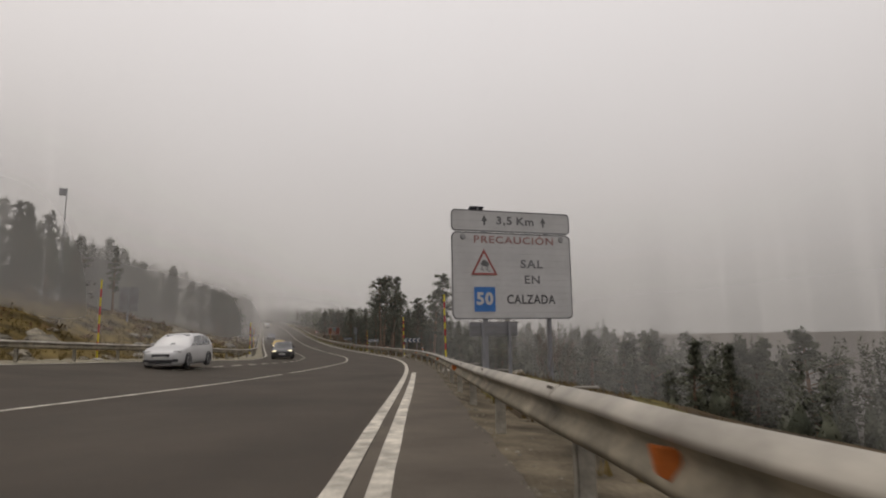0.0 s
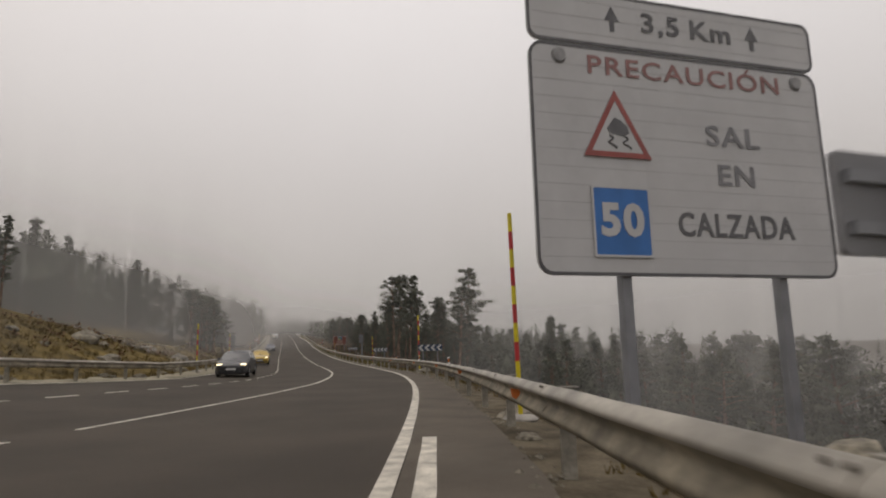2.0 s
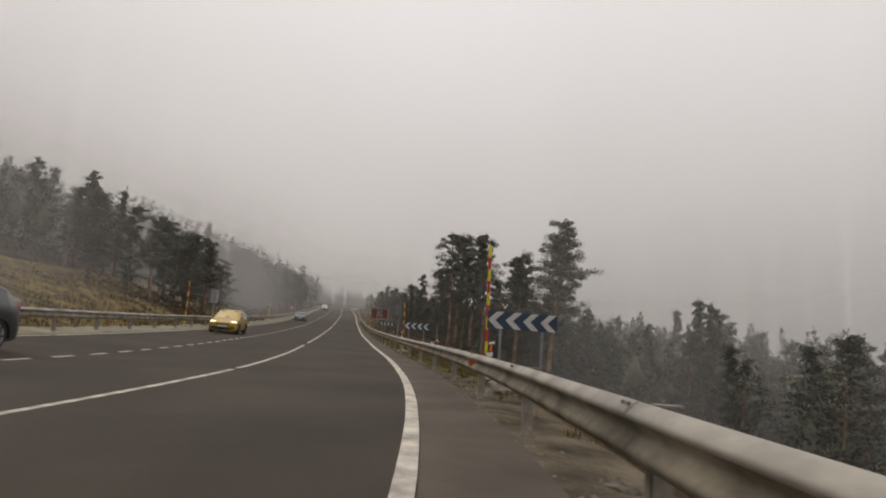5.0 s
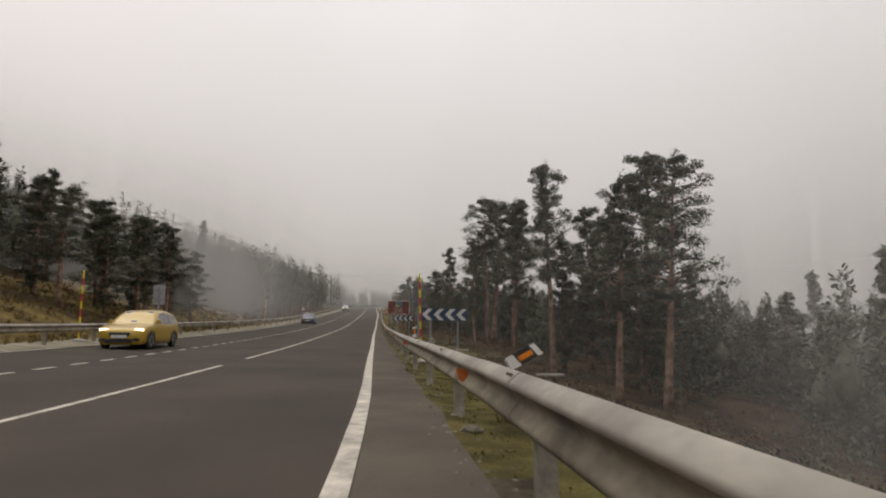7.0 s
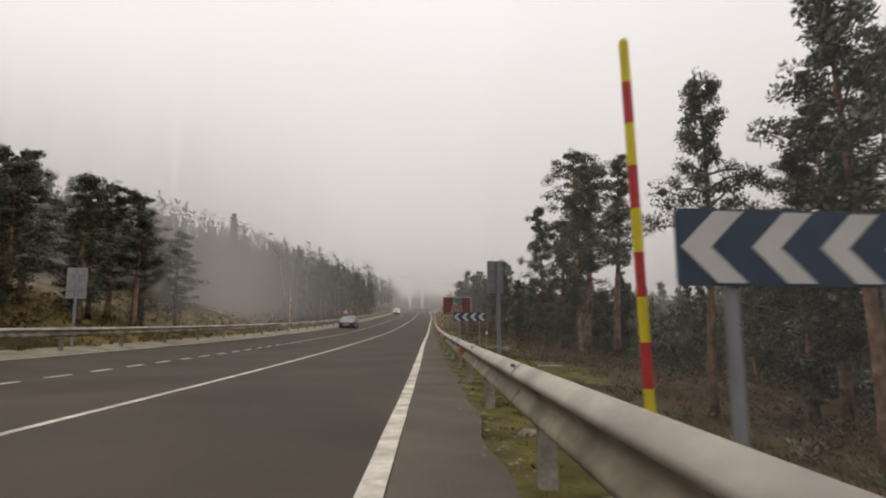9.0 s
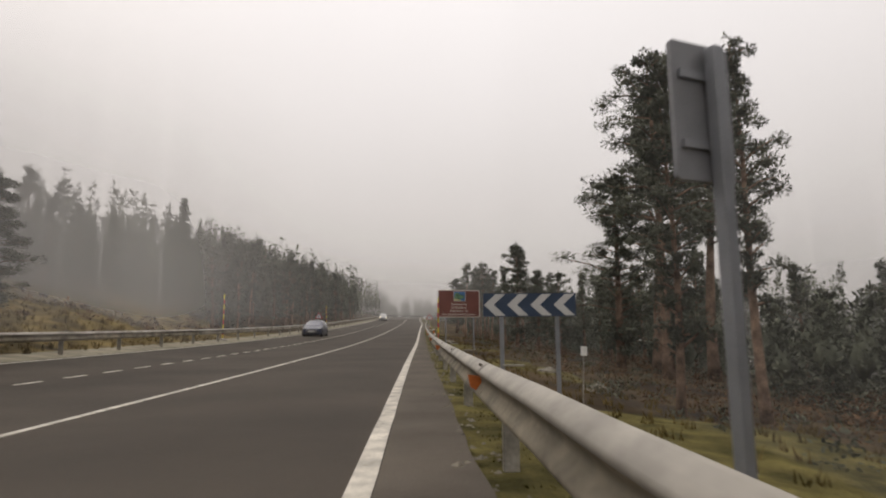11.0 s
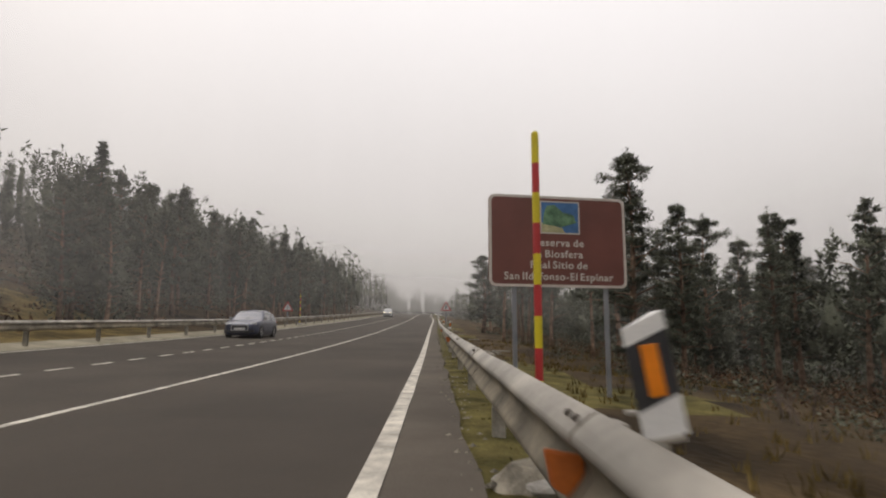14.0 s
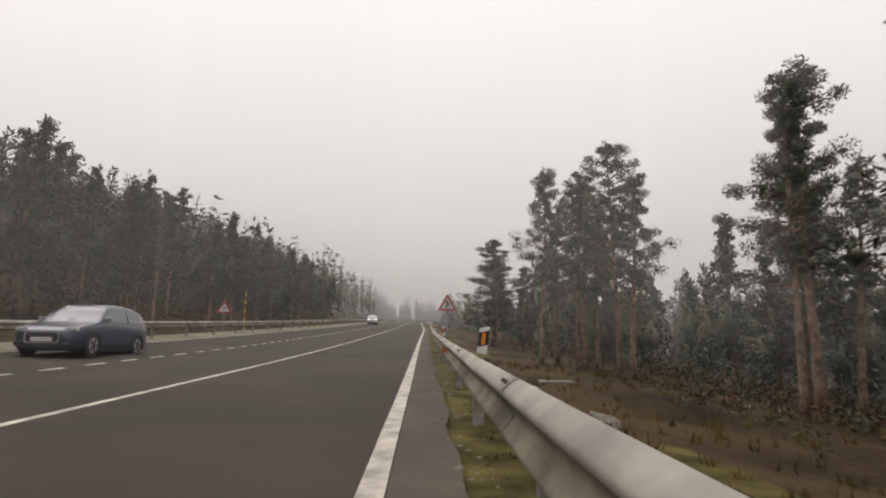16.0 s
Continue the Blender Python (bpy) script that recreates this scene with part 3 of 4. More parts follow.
LAMP_GREY = material("dull_lamp_grey", (0.27, 0.27, 0.27), 0.6, vary=0.2, scale=6, bump=0)
SIGN_JOINT = material("sign_joint", (0.36, 0.36, 0.36), 0.6, vary=0.15, scale=2, bump=0)
FADED_INK = material("pale_faded_ink", (0.19, 0.19, 0.2), 0.5, vary=0.25, scale=3, bump=0)
FADED_RED = material("sign_faded_red", (0.28, 0.07, 0.06), 0.5, vary=0.2, scale=3, bump=0)
SIGN_BLUE = material("sign_faded_blue", (0.035, 0.15, 0.42), 0.5, vary=0.12, scale=2, bump=0)
SIGN_INK = material("faded_ink", (0.10, 0.10, 0.105), 0.5, vary=0.2, scale=3, bump=0)
RED_DARK = material("sign_dark_red", (0.26, 0.13, 0.12), 0.5, vary=0.2, scale=3, bump=0)
precaution_sign()


def blank_sign(s, d, z, w, h, label, turn=0.0, posts=(0.25, 0.8), low=2.0, mat=None):
    """A sign seen from behind: grey plate with its rails and posts."""
    t = thing("road_sign", stand(s, d, 0, turn), label, "road sign")
    part("back", plate(rounded(0, z, w, z + h, 0.03, 3), 0.0, 0.04), mat or SIGN_GREY, t)
    for q in (0.25, 0.75):
        part("stiffener", box(0.05, -0.03, z + h * q - 0.03, w - 0.05, 0.0, z + h * q + 0.03), SIGN_POST, t)
    for q in posts:
        part("post", box(w * q - 0.05, -0.13, -low, w * q + 0.05, -0.03, z + h * 0.95, 0.01), SIGN_POST, t)
    return t


blank_sign(21.1, 2.33, 1.43, 1.85, 0.5, "grey back of a wide sign on two posts", 18)
blank_sign(94.6, 2.2, 2.05, 0.55, 1.05, "tall dark grey back of a sign on one post", 20, (0.6,), 1.5)
blank_sign(48.0, -20.7, 3.95, 1.35, 1.8, "grey back of a square sign on one post", 0, (0.5,), 1.0)
blank_sign(98.0, -13.2, 2.05, 0.66, 1.15, "pale grey back of a tall sign on one post", 25, (0.5,), 1.0, LAMP_GREY)
blank_sign(54.0, -28.4, 4.5, 1.6, 1.6, "white square plate on the grassy bank", 10, (0.5,), 1.0, WHITE)


def camera_mast(s, d, top):
    foot = ground(s, d) - 0.3
    t = thing("mast", stand(s, d, 0), "slim grey mast with a boxy camera on the hillside", "mast")
    part("shaft", tube([(0, 0, foot), (0, 0, top)], [0.07, 0.045], 8), SIGN_POST, t)
    part("camera_box", box(-0.5, -0.15, top - 0.6, -0.06, 0.2, top - 0.1, 0.04), SIGN_POST, t, "grey camera box")
    part("arm", box(-0.55, -0.03, top - 0.08, 0.05, 0.03, top - 0.02), SIGN_POST, t)
    return t


camera_mast(51.5, -26.0, 13.9)


def marker_plate():
    t = thing("marker_plate", stand(98.35, 2.5, 0), "small white plate on a thin leaning stake", "marker")
    part("plate", plate(rounded(-0.04, 0.675, 0.04, 0.795, 0.008, 2), 0, 0.008), WHITE, t)
    part("stake", tube([(-0.06, 0.02, -0.6), (0, 0.012, 0.73)], 0.007, 6), GALV, t)


marker_plate()


def reserve_sign():
    w, h = 2.28, 1.46
    t = thing("nature_sign", stand(122.67, 1.22, 0, 9.7), "brown nature reserve sign with cream lettering on two posts", "road sign")
    z0 = 1.56
    part("panel", plate(rounded(0, z0, w, z0 + h, 0.1), 0.0, 0.045), BROWN, t)
    part("border", frame_strip(rounded(0.0, z0, w, z0 + h, 0.1), rounded(0.04, z0 + 0.04, w - 0.04, z0 + h - 0.04, 0.08), -0.006, 0.008), CREAM, t, "cream border")
    for k, word in enumerate(("Reserva de", "la Biosfera", "Real Sitio de", "San Ildefonso-El Espinar")):
        lettering("notice_words", word, w / 2, z0 + (0.70, 0.52, 0.345, 0.16)[k], 0.165, CREAM, t, -0.008, bold=0.014, stretch=(1.05, 1.05, 1.05, 1.03)[k])
    pic = part("picture", plate([(0.86, z0 + 0.87), (1.48, z0 + 0.87), (1.48, z0 + 1.36), (0.86, z0 + 1.36)], -0.006, 0.006), LAKE, t, "small green and blue landscape picture")
    part("picture_rim", frame_strip([(0.84, z0 + 0.85), (1.5, z0 + 0.85), (1.5, z0 + 1.38), (0.84, z0 + 1.38)], [(0.86, z0 + 0.87), (1.48, z0 + 0.87), (1.48, z0 + 1.36), (0.86, z0 + 1.36)], -0.008, 0.008), CREAM, pic)
    part("meadow", plate([(0.86, z0 + 0.87), (1.25, z0 + 0.87), (1.2, z0 + 0.95), (0.86, z0 + 1.02)], -0.009, 0.003), STRAW, pic)
    part("tree_shape", plate([(0.88, z0 + 1.0), (1.2, z0 + 0.96), (1.44, z0 + 1.04), (1.4, z0 + 1.16), (1.22, z0 + 1.2), (1.08, z0 + 1.32), (0.95, z0 + 1.3), (0.9, z0 + 1.18)], -0.01, 0.003), GREEN, pic)
    for x in (0.42, 1.95):
        part("post", box(x - 0.032, 0.047, -1.2, x + 0.032, 0.11, z0 + h - 0.1, 0.01), SIGN_POST, t)
    return t


reserve_sign()


def triangle_warning(s, d, z, size, label, turn=0.0):
    t = thing("warning_triangle", stand(s, d, 0, turn), label, "road sign", "warning triangles")
    a = size / 2
    tri = [(-a, z), (a, z), (0, z + size * 0.87)]
    inner = [(x * 0.68, z + size * 0.29 + (q - z - size * 0.29) * 0.68) for x, q in tri]
    part("panel", plate(tri, 0, 0.02), CHEV_WHITE, t)
    part("red_border", frame_strip(tri, inner, -0.005, 0.008), RED, t, "red border")
    part("symbol", tube([(x * size, -0.006, z + q * size) for x, q in ((-0.04, 0.15), (-0.04, 0.26), (0.05, 0.3), (0.05, 0.36), (-0.03, 0.42), (-0.03, 0.5))], 0.028, 6), INK, t)
    part("post", box(-0.03, 0.022, -1.0, 0.03, 0.06, z + size * 0.6), SIGN_POST, t)
    return t


triangle_warning(147, 1.0, 1.5, 0.62, "red and white warning triangle on a post behind the rail")
triangle_warning(168, -12.9, 1.5, 1.0, "red and white warning triangle on the far verge", 15)


# ---- cars on the far lane ----
GLASS = material("car_glass", (0.045, 0.05, 0.055), 0.12, vary=0.1, scale=2, bump=0, spec=0.8)
TYRE = material("tyre_rubber", (0.02, 0.02, 0.02), 0.85, vary=0.2, scale=8, bump=0.1)
RIM = material("alloy_rim", (0.32, 0.32, 0.32), 0.4, 0.6, vary=0.15, scale=8, bump=0)
LAMP = material("lit_headlamp", (1.0, 0.86, 0.55), 0.2, vary=0.02, scale=8, bump=0, glow=2.2)
LAMP_OFF = material("clear_headlamp", (0.42, 0.42, 0.42), 0.15, vary=0.1, scale=10, bump=0)
TRIM = material("dark_bumper_trim", (0.02, 0.02, 0.022), 0.6, vary=0.2, scale=6, bump=0.02)
PLATE = material("number_plate", (0.55, 0.55, 0.53), 0.5, vary=0.05, scale=6, bump=0)


def car_paint(name, color):
    return material(name, color, 0.35, 0.15, vary=0.08, scale=1.2, fine=80, bump=0.0, coat=0.6)


def car(label, paint, s, d, length=4.2, width=1.76, height=1.47, lit=False, boxy=0.0, turn=0.0, chrome=False):
    """A hatchback that faces down the road towards -s."""
    t = thing("car", stand(s, d, camber(s, d), turn), label, "car", "oncoming cars")
    L, W, H = length, width / 2, height
    belt = 0.63 * H
    # stations along the length: y, top height, half width, cabin amount
    st = [(0.00, 0.42 * H, 0.70, 0), (0.02, 0.47 * H, 0.82, 0), (0.06, 0.52 * H, 0.93, 0), (0.14, 0.575 * H, 0.99, 0), (0.24, 0.615 * H, 1.0, 0), (0.285 - 0.06 * boxy, 0.645 * H, 1.0, 0),
          (0.37 - 0.05 * boxy, 0.82 * H, 1.0, 0.55), (0.45 - 0.05 * boxy, 0.955 * H, 1.0, 0.95), (0.53, 0.99 * H, 1.0, 1), (0.66, 1.0 * H, 1.0, 1), (0.80, 0.965 * H, 1.0, 1), (0.89 + 0.04 * boxy, 0.90 * H, 0.99, 0.9),
          (0.955 + 0.02 * boxy, 0.70 * H, 0.96, 0.25), (0.985, 0.60 * H, 0.93, 0), (1.0, 0.45 * H, 0.86, 0)]
    def section(y, top, w, cab):
        b = min(belt, top)
        w = w * W
        x1 = w * (1 - 0.20 * cab * (top - b) / (0.37 * H) if top > b else 1.0)
        r = [(w * 0.86, 0.17), (w * 0.97, 0.24), (w, 0.40), (w * 0.985, 0.52 * H if top > 0.53 * H else top * 0.8), (w * 0.955, b * 0.985)]
        r += [(x1 * 0.93, b + (top - b) * 0.86), (x1 * 0.80, b + (top - b) * 0.975), (x1 * 0.4, top), (0.0, top * 1.006)]
        return [(x, y * L, z) for x, z in r]
    bm = bmesh.new()
    rings = []
    for q in st:
        half = section(*q)
        ring = [bm.verts.new(p) for p in half] + [bm.verts.new((-x, y, z)) for x, y, z in half[-2::-1]]
        rings.append(ring)
    for a, b in zip(rings, rings[1:]):
        for i in range(len(a) - 1):
            bm.faces.new((a[i], b[i], b[i + 1], a[i + 1]))
        bm.faces.new((a[-1], b[-1], b[0], a[0]))
    bm.faces.new(rings[0])
    bm.faces.new(rings[-1][::-1])
    bmesh.ops.recalc_face_normals(bm, faces=bm.faces[:])
    body = part("body", bm, paint, t, smooth=True)
    # glazing, slightly proud of the shell
    def pane(name, pts, out):
        gm = bmesh.new()
        o = Vector(out) * 0.012
        gm.faces.new([gm.verts.new(Vector(p) + o) for p in pts])
        r = bmesh.ops.extrude_face_region(gm, geom=gm.faces[:])
        for v in [e for e in r["geom"] if isinstance(e, bmesh.types.BMVert)]:
            v.co -= o * 1.2
        bmesh.ops.recalc_face_normals(gm, faces=gm.faces[:])
        return part(name, gm, GLASS, body, "dark glass")
    def at(q, k, f=1.0):
        p = section(*q)[k]
        return Vector((p[0] * f, p[1], p[2]))
    def mix(a, b, u):
        return a + (b - a) * u
    mirror = lambda p: Vector((-p.x, p.y, p.z))
    lo, hi = at(st[5], 4), at(st[7], 6)
    lo_c, hi_c = Vector((0, st[5][0] * L, st[5][1] * 1.006)), Vector((0, st[7][0] * L, st[7][1] * 1.004))
    a = mix(lo, lo_c, 0.1) + Vector((-0.05, 0.06, 0.03))
    b = mix(hi, hi_c, 0.12)
    pane("windscreen", [mirror(a), lo_c + Vector((0, 0.05, 0.03)), a, b, hi_c, mirror(b)], (0, -0.75, 0.65))
    for sg in (1, -1):
        f = lambda p: p if sg > 0 else mirror(p)
        for name, i0, i1 in (("front_side_window", 6, 9), ("rear_side_window", 9, 11)):
            lo0, lo1 = at(st[i0 - (1 if i0 == 6 else 0)], 4), at(st[i1], 4)
            hi0, hi1 = at(st[i0 + (1 if i0 == 6 else 0)], 5), at(st[i1], 5)
            e = 0.05
            pts = [mix(lo0, lo1, e) + Vector((0, 0, 0.03)), mix(lo1, lo0, e) + Vector((0, 0, 0.03)), mix(hi1, hi0, e) + Vector((0, 0, -0.02)), mix(hi0, hi1, e) + Vector((0, 0, -0.02))]
            pts = [f(p) for p in pts]
            pane(name, pts if sg > 0 else pts[::-1], (sg * 0.95, 0, 0.3))
        m = part("door_mirror", box(sg * (W + 0.02) - 0.09, 0.33 * L - 0.05, belt + 0.01, sg * (W + 0.02) + 0.09, 0.33 * L + 0.05, belt + 0.14, 0.03), RIM if chrome else paint, body)
        # lamps on the front corners
        lm = box(sg * 0.72 * W - 0.15, 0.018 * L, 0.445 * H, sg * 0.72 * W + 0.15, 0.08 * L, 0.505 * H, 0.03)
        part("headlamp", lm, LAMP if lit else LAMP_OFF, body, "glowing headlamp" if lit else "clear headlamp")
        part("tail_lamp", box(sg * 0.80 * W - 0.08, 0.955 * L, 0.5 * H, sg * 0.80 * W + 0.08, 0.992 * L, 0.66 * H, 0.02), RED, body, "red tail lamp")
        part("fog_lamp_recess", box(sg * 0.68 * W - 0.11, -0.006 * L, 0.2 * H, sg * 0.68 * W + 0.11, 0.05 * L, 0.27 * H, 0.02), TRIM, body, "dark recess")
        for yy in (0.185 * L, 0.80 * L):
            w0 = sg * (W - 0.19)
            wheel = part("wheel", tube([(w0, yy, 0.31), (w0 + sg * 0.05, yy, 0.31), (w0 + sg * 0.17, yy, 0.31), (w0 + sg * 0.205, yy, 0.31)], [0.26, 0.315, 0.315, 0.27], 20), TYRE, t, "black tyre")
            part("rim", tube([(w0 + sg * 0.2, yy, 0.31), (w0 + sg * 0.212, yy, 0.31)], [0.215, 0.2], 16), RIM, wheel, "alloy rim")
            sp = bmesh.new()
            for k in range(5):
                an = k * 2 * math.pi / 5
                tube([(w0 + sg * 0.214, yy, 0.31), (w0 + sg * 0.214, yy + math.cos(an) * 0.2, 0.31 + math.sin(an) * 0.2)], 0.022, 5, sp)
            part("spoke", sp, TRIM, wheel)
            arch = tube([(sg * (W + 0.004), yy + math.cos(an) * 0.36, 0.31 + math.sin(an) * 0.36) for an in (radians(k * 20 - 10) for k in range(11))], 0.022, 5)
            part("wheel_arch", arch, TRIM, body, "dark wheel arch")
    part("grille", box(-0.42 * W, -0.012 * L, 0.33 * H, 0.42 * W, 0.03 * L, 0.41 * H, 0.015), TRIM, body, "dark grille")
    if chrome:
        part("grille_rim", frame_strip(rounded(-0.5 * W, 0.24 * H, 0.5 * W, 0.44 * H, 0.08), rounded(-0.45 * W, 0.26 * H, 0.45 * W, 0.42 * H, 0.07), -0.016 * L, 0.03), RIM, body, "chrome surround")
    part("lower_intake", box(-0.55 * W, -0.012 * L, 0.16 * H, 0.55 * W, 0.03 * L, 0.25 * H, 0.015), TRIM, body, "dark intake")
    part("number_plate", box(-0.26, -0.02 * L, 0.27 * H, 0.26, -0.004 * L, 0.345 * H, 0.006), PLATE, body, "pale number plate")
    part("sill", box(-W * 0.93, 0.28 * L, 0.15, W * 0.93, 0.72 * L, 0.22, 0.02), TRIM, body, "dark sill")
    return t


car("white hatchback with its lamps unlit on the far lane", car_paint("white_paint", (0.50, 0.50, 0.50)), 27.0, -10.6, 4.3, 1.8, 1.56)
car("dark grey hatchback with lit headlamps on the far lane", car_paint("graphite_paint", (0.028, 0.028, 0.03)), 54.0, -9.3, 4.1, 1.76, 1.47, True)
car("mustard yellow hatchback with lit headlamps", car_paint("mustard_paint", (0.40, 0.26, 0.02)), 83.5, -9.2, 4.15, 1.72, 1.5, True)
car("dark blue hatchback with chrome trim on the far lane", car_paint("navy_paint", (0.018, 0.024, 0.055)), 143.7, -9.3, 3.98, 1.74, 1.48, False, 0.0, 0.0, True)
car("white van far down the road with lit headlamps", car_paint("van_white_paint", (0.5, 0.5, 0.49)), 240.0, -9.2, 4.6, 1.85, 1.9, True, 1.0)


# ---- trees ----
def needle_tufts(rng, crown, c, rx, rz, count, size, core=0.0):
    """A ragged clump of needle sprays round c, dense at its heart; crown holds vertices, faces and outward normals."""
    verts, faces, outs = crown
    if core:
        k = len(verts)
        q = core * rng.uniform(0.7, 1.2, size=6)
        six = ((1, 0, 0), (0, 1, 0), (-1, 0, 0), (0, -1, 0), (0, 0, 1), (0, 0, -1))
        verts += [c + np.array((x * rx, y * rx, z * rz)) * q[i] for i, (x, y, z) in enumerate(six)]
        outs += six
        faces += [(k + i, k + (i + 1) % 4, k + 4) for i in range(4)] + [(k + (i + 1) % 4, k + i, k + 5) for i in range(4)]
    us = rng.normal(size=(count, 3))
    us /= np.linalg.norm(us, axis=1, keepdims=True) + 1e-9
    ps = c + us * np.array([rx, rx, rz]) * rng.uniform(0.35, 1.0, size=(count, 1))
    ways = us + rng.normal(size=(count, 3)) * 0.6 + np.array([0, 0, 0.25])
    ways /= np.linalg.norm(ways, axis=1, keepdims=True) + 1e-9
    sides = np.cross(ways, rng.normal(size=(count, 3)))
    sides /= np.linalg.norm(sides, axis=1, keepdims=True) + 1e-9
    qs = size * rng.uniform(0.6, 1.35, size=(count, 1))
    soft = us + np.array([0, 0, 0.45])
    soft /= np.linalg.norm(soft, axis=1, keepdims=True) + 1e-9
    front = (np.cross(sides, ways) * soft).sum(axis=1) > 0
    quad = np.stack([ps - sides * qs * 0.24, ps + sides * qs * 0.24, ps + ways * qs * 1.1 + sides * qs * 0.1, ps + ways * qs * 0.85 - sides * qs * 0.22], axis=1)
    k = len(verts)
    verts.extend(quad.reshape(-1, 3))
    outs.extend(np.repeat(soft, 4, axis=0))
    for i in range(count):
        a = k + 4 * i
        faces += [(a, a + 1, a + 2), (a, a + 2, a + 3)] if front[i] else [(a + 2, a + 1, a), (a + 3, a + 2, a)]


def crown_mesh(name, crown, mat):
    verts, faces, outs = crown
    me = bpy.data.meshes.new(name)
    me.from_pydata(np.array(verts).tolist(), [], faces)
    me.materials.append(mat)
    me.polygons.foreach_set("use_smooth", [True] * len(me.polygons))
    me.normals_split_custom_set_from_vertices(np.array(outs, dtype=float).tolist())
    return me


def pine_meshes(seed, height, bare, spread, clumps, count, size, conical=0.0, lean=0.0):
    """Trunk with limbs, and crown, of a pine; bare: the part of the trunk without needles."""
    rng = np.random.default_rng(seed)
    bend = rng.normal(size=2) * 0.03 * height + np.array([lean, 0])
    def axis(u):
        return np.array([bend[0] * u * u + 0.012 * height * math.sin(u * 5 + seed), bend[1] * u * u, height * u])
    r0 = 0.016 * height + 0.03
    n = 9
    trunk = tube([axis(i / n) for i in range(n + 1)], [r0 * (1 - 0.88 * i / n) * (1.25 if i == 0 else 1) for i in range(n + 1)], 7)
    crown = ([], [], [])
    for i in range(clumps):
        u = bare + (1 - bare) * ((i + rng.uniform(0, 1)) / clumps)
        v = (u - bare) / (1 - bare)
        if conical > 0.5:
            prof = 1 - v
        else:
            prof = (0.72 + 0.42 * math.sin(v * 11 + seed)) * min(1.0, 0.4 + 4 * v) * (1 - v) ** 0.75 + 0.13
        reach = min(spread * prof * rng.uniform(0.3, 1.3), 0.78 * spread)
        ang = i * 2.4 + rng.uniform(-0.5, 0.5)
        root = axis(min(u, 0.99))
        tip = root + np.array([math.cos(ang) * reach, math.sin(ang) * reach, reach * rng.uniform(0.0, 0.5) if conical < 0.5 else -0.1 * reach])
        if reach > 0.3:
            mid = root * 0.5 + tip * 0.5 + np.array([0, 0, 0.06 * reach])
            tube([root, mid, tip], [r0 * 0.28 * (1.1 - 0.7 * u), r0 * 0.18, 0.012], 4, trunk, False)
        for q, f in ((1.0, 1.0), (0.6, 0.8)):
            c = root + (tip - root) * q + rng.normal(size=3) * 0.1
            rr = (0.13 + 0.17 * reach + 0.012 * height) * f * rng.uniform(0.7, 1.25)
            needle_tufts(rng, crown, c, rr, rr * (rng.uniform(0.42, 0.7) if conical < 0.5 else 0.36), int(count * f), size, 0.36 if conical < 0.5 else 0.0)
    needle_tufts(rng, crown, axis(1.0), 0.2, 0.45, count // 2, size)
    for i in range(5 if bare > 0.3 else 0):
        u = rng.uniform(0.25, bare)
        ang = rng.uniform(0, 6.3)
        root = axis(u)
        ln = rng.uniform(0.3, 0.9) * spread * 0.6
        tip = root + np.array([math.cos(ang) * ln, math.sin(ang) * ln, ln * rng.uniform(-0.1, 0.5)])
        tube([root, (root + tip) / 2 + np.array([0, 0, 0.05]), tip], [0.03, 0.02, 0.006], 4, trunk, False)
    tm = bpy.data.meshes.new("trunk")
    trunk.normal_update()
    trunk.to_mesh(tm)
    trunk.free()
    tm.materials.append(BARK)
    tm.polygons.foreach_set("use_smooth", [True] * len(tm.polygons))
    return tm, crown_mesh("crown", crown, NEEDLE)


TREES = {}
KINDS = {
    "tall_a": (11, 10.0, 0.42, 2.5, 44, 170, 0.085), "tall_b": (23, 10.0, 0.46, 2.1, 40, 170, 0.085), "tall_c": (37, 10.0, 0.38, 2.7, 46, 165, 0.085, 0.0, 0.5),
    "thin": (41, 10.0, 0.30, 1.6, 50, 130, 0.085), "full_a": (53, 10.0, 0.18, 2.7, 62, 165, 0.09), "full_b": (67, 10.0, 0.10, 3.0, 66, 165, 0.09),
    "spire": (71, 10.0, 0.06, 1.9, 80, 100, 0.11, 1.0), "far_a": (83, 10.0, 0.34, 2.4, 36, 75, 0.15), "far_b": (89, 10.0, 0.12, 2.7, 42, 75, 0.15),
    "far_c": (103, 10.0, 0.22, 2.2, 38, 75, 0.15)}


def tree_kind(key):
    if key not in TREES:
        TREES[key] = pine_meshes(*KINDS[key])
    return TREES[key]


def tree(key, s, d, top, label="", turn=None, fat=1.0, sink=0.15, group="roadside pines", over=None):
    """A tree whose top stands top metres above the road; its foot is on the ground."""
    foot = ground(s, d) - sink
    k = (top - foot) / 10.0
    tm, cm = tree_kind(key)
    a = turn if turn is not None else (s * 57 + d * 91) % 360
    m = Matrix.Translation(place(s, d, foot)) @ Matrix.Rotation(radians(a), 4, "Z") @ Matrix.Diagonal((k * fat, k * fat, k, 1))
    t = new("pine_tree")
    t.matrix_basis = m
    tagged(t, label or "dark green Scots pine on the slope beside the road", "tree", group)
    for name, me in (("trunk", tm), ("crown", cm)):
        o = new(name, me)
        o.parent = t
    return t


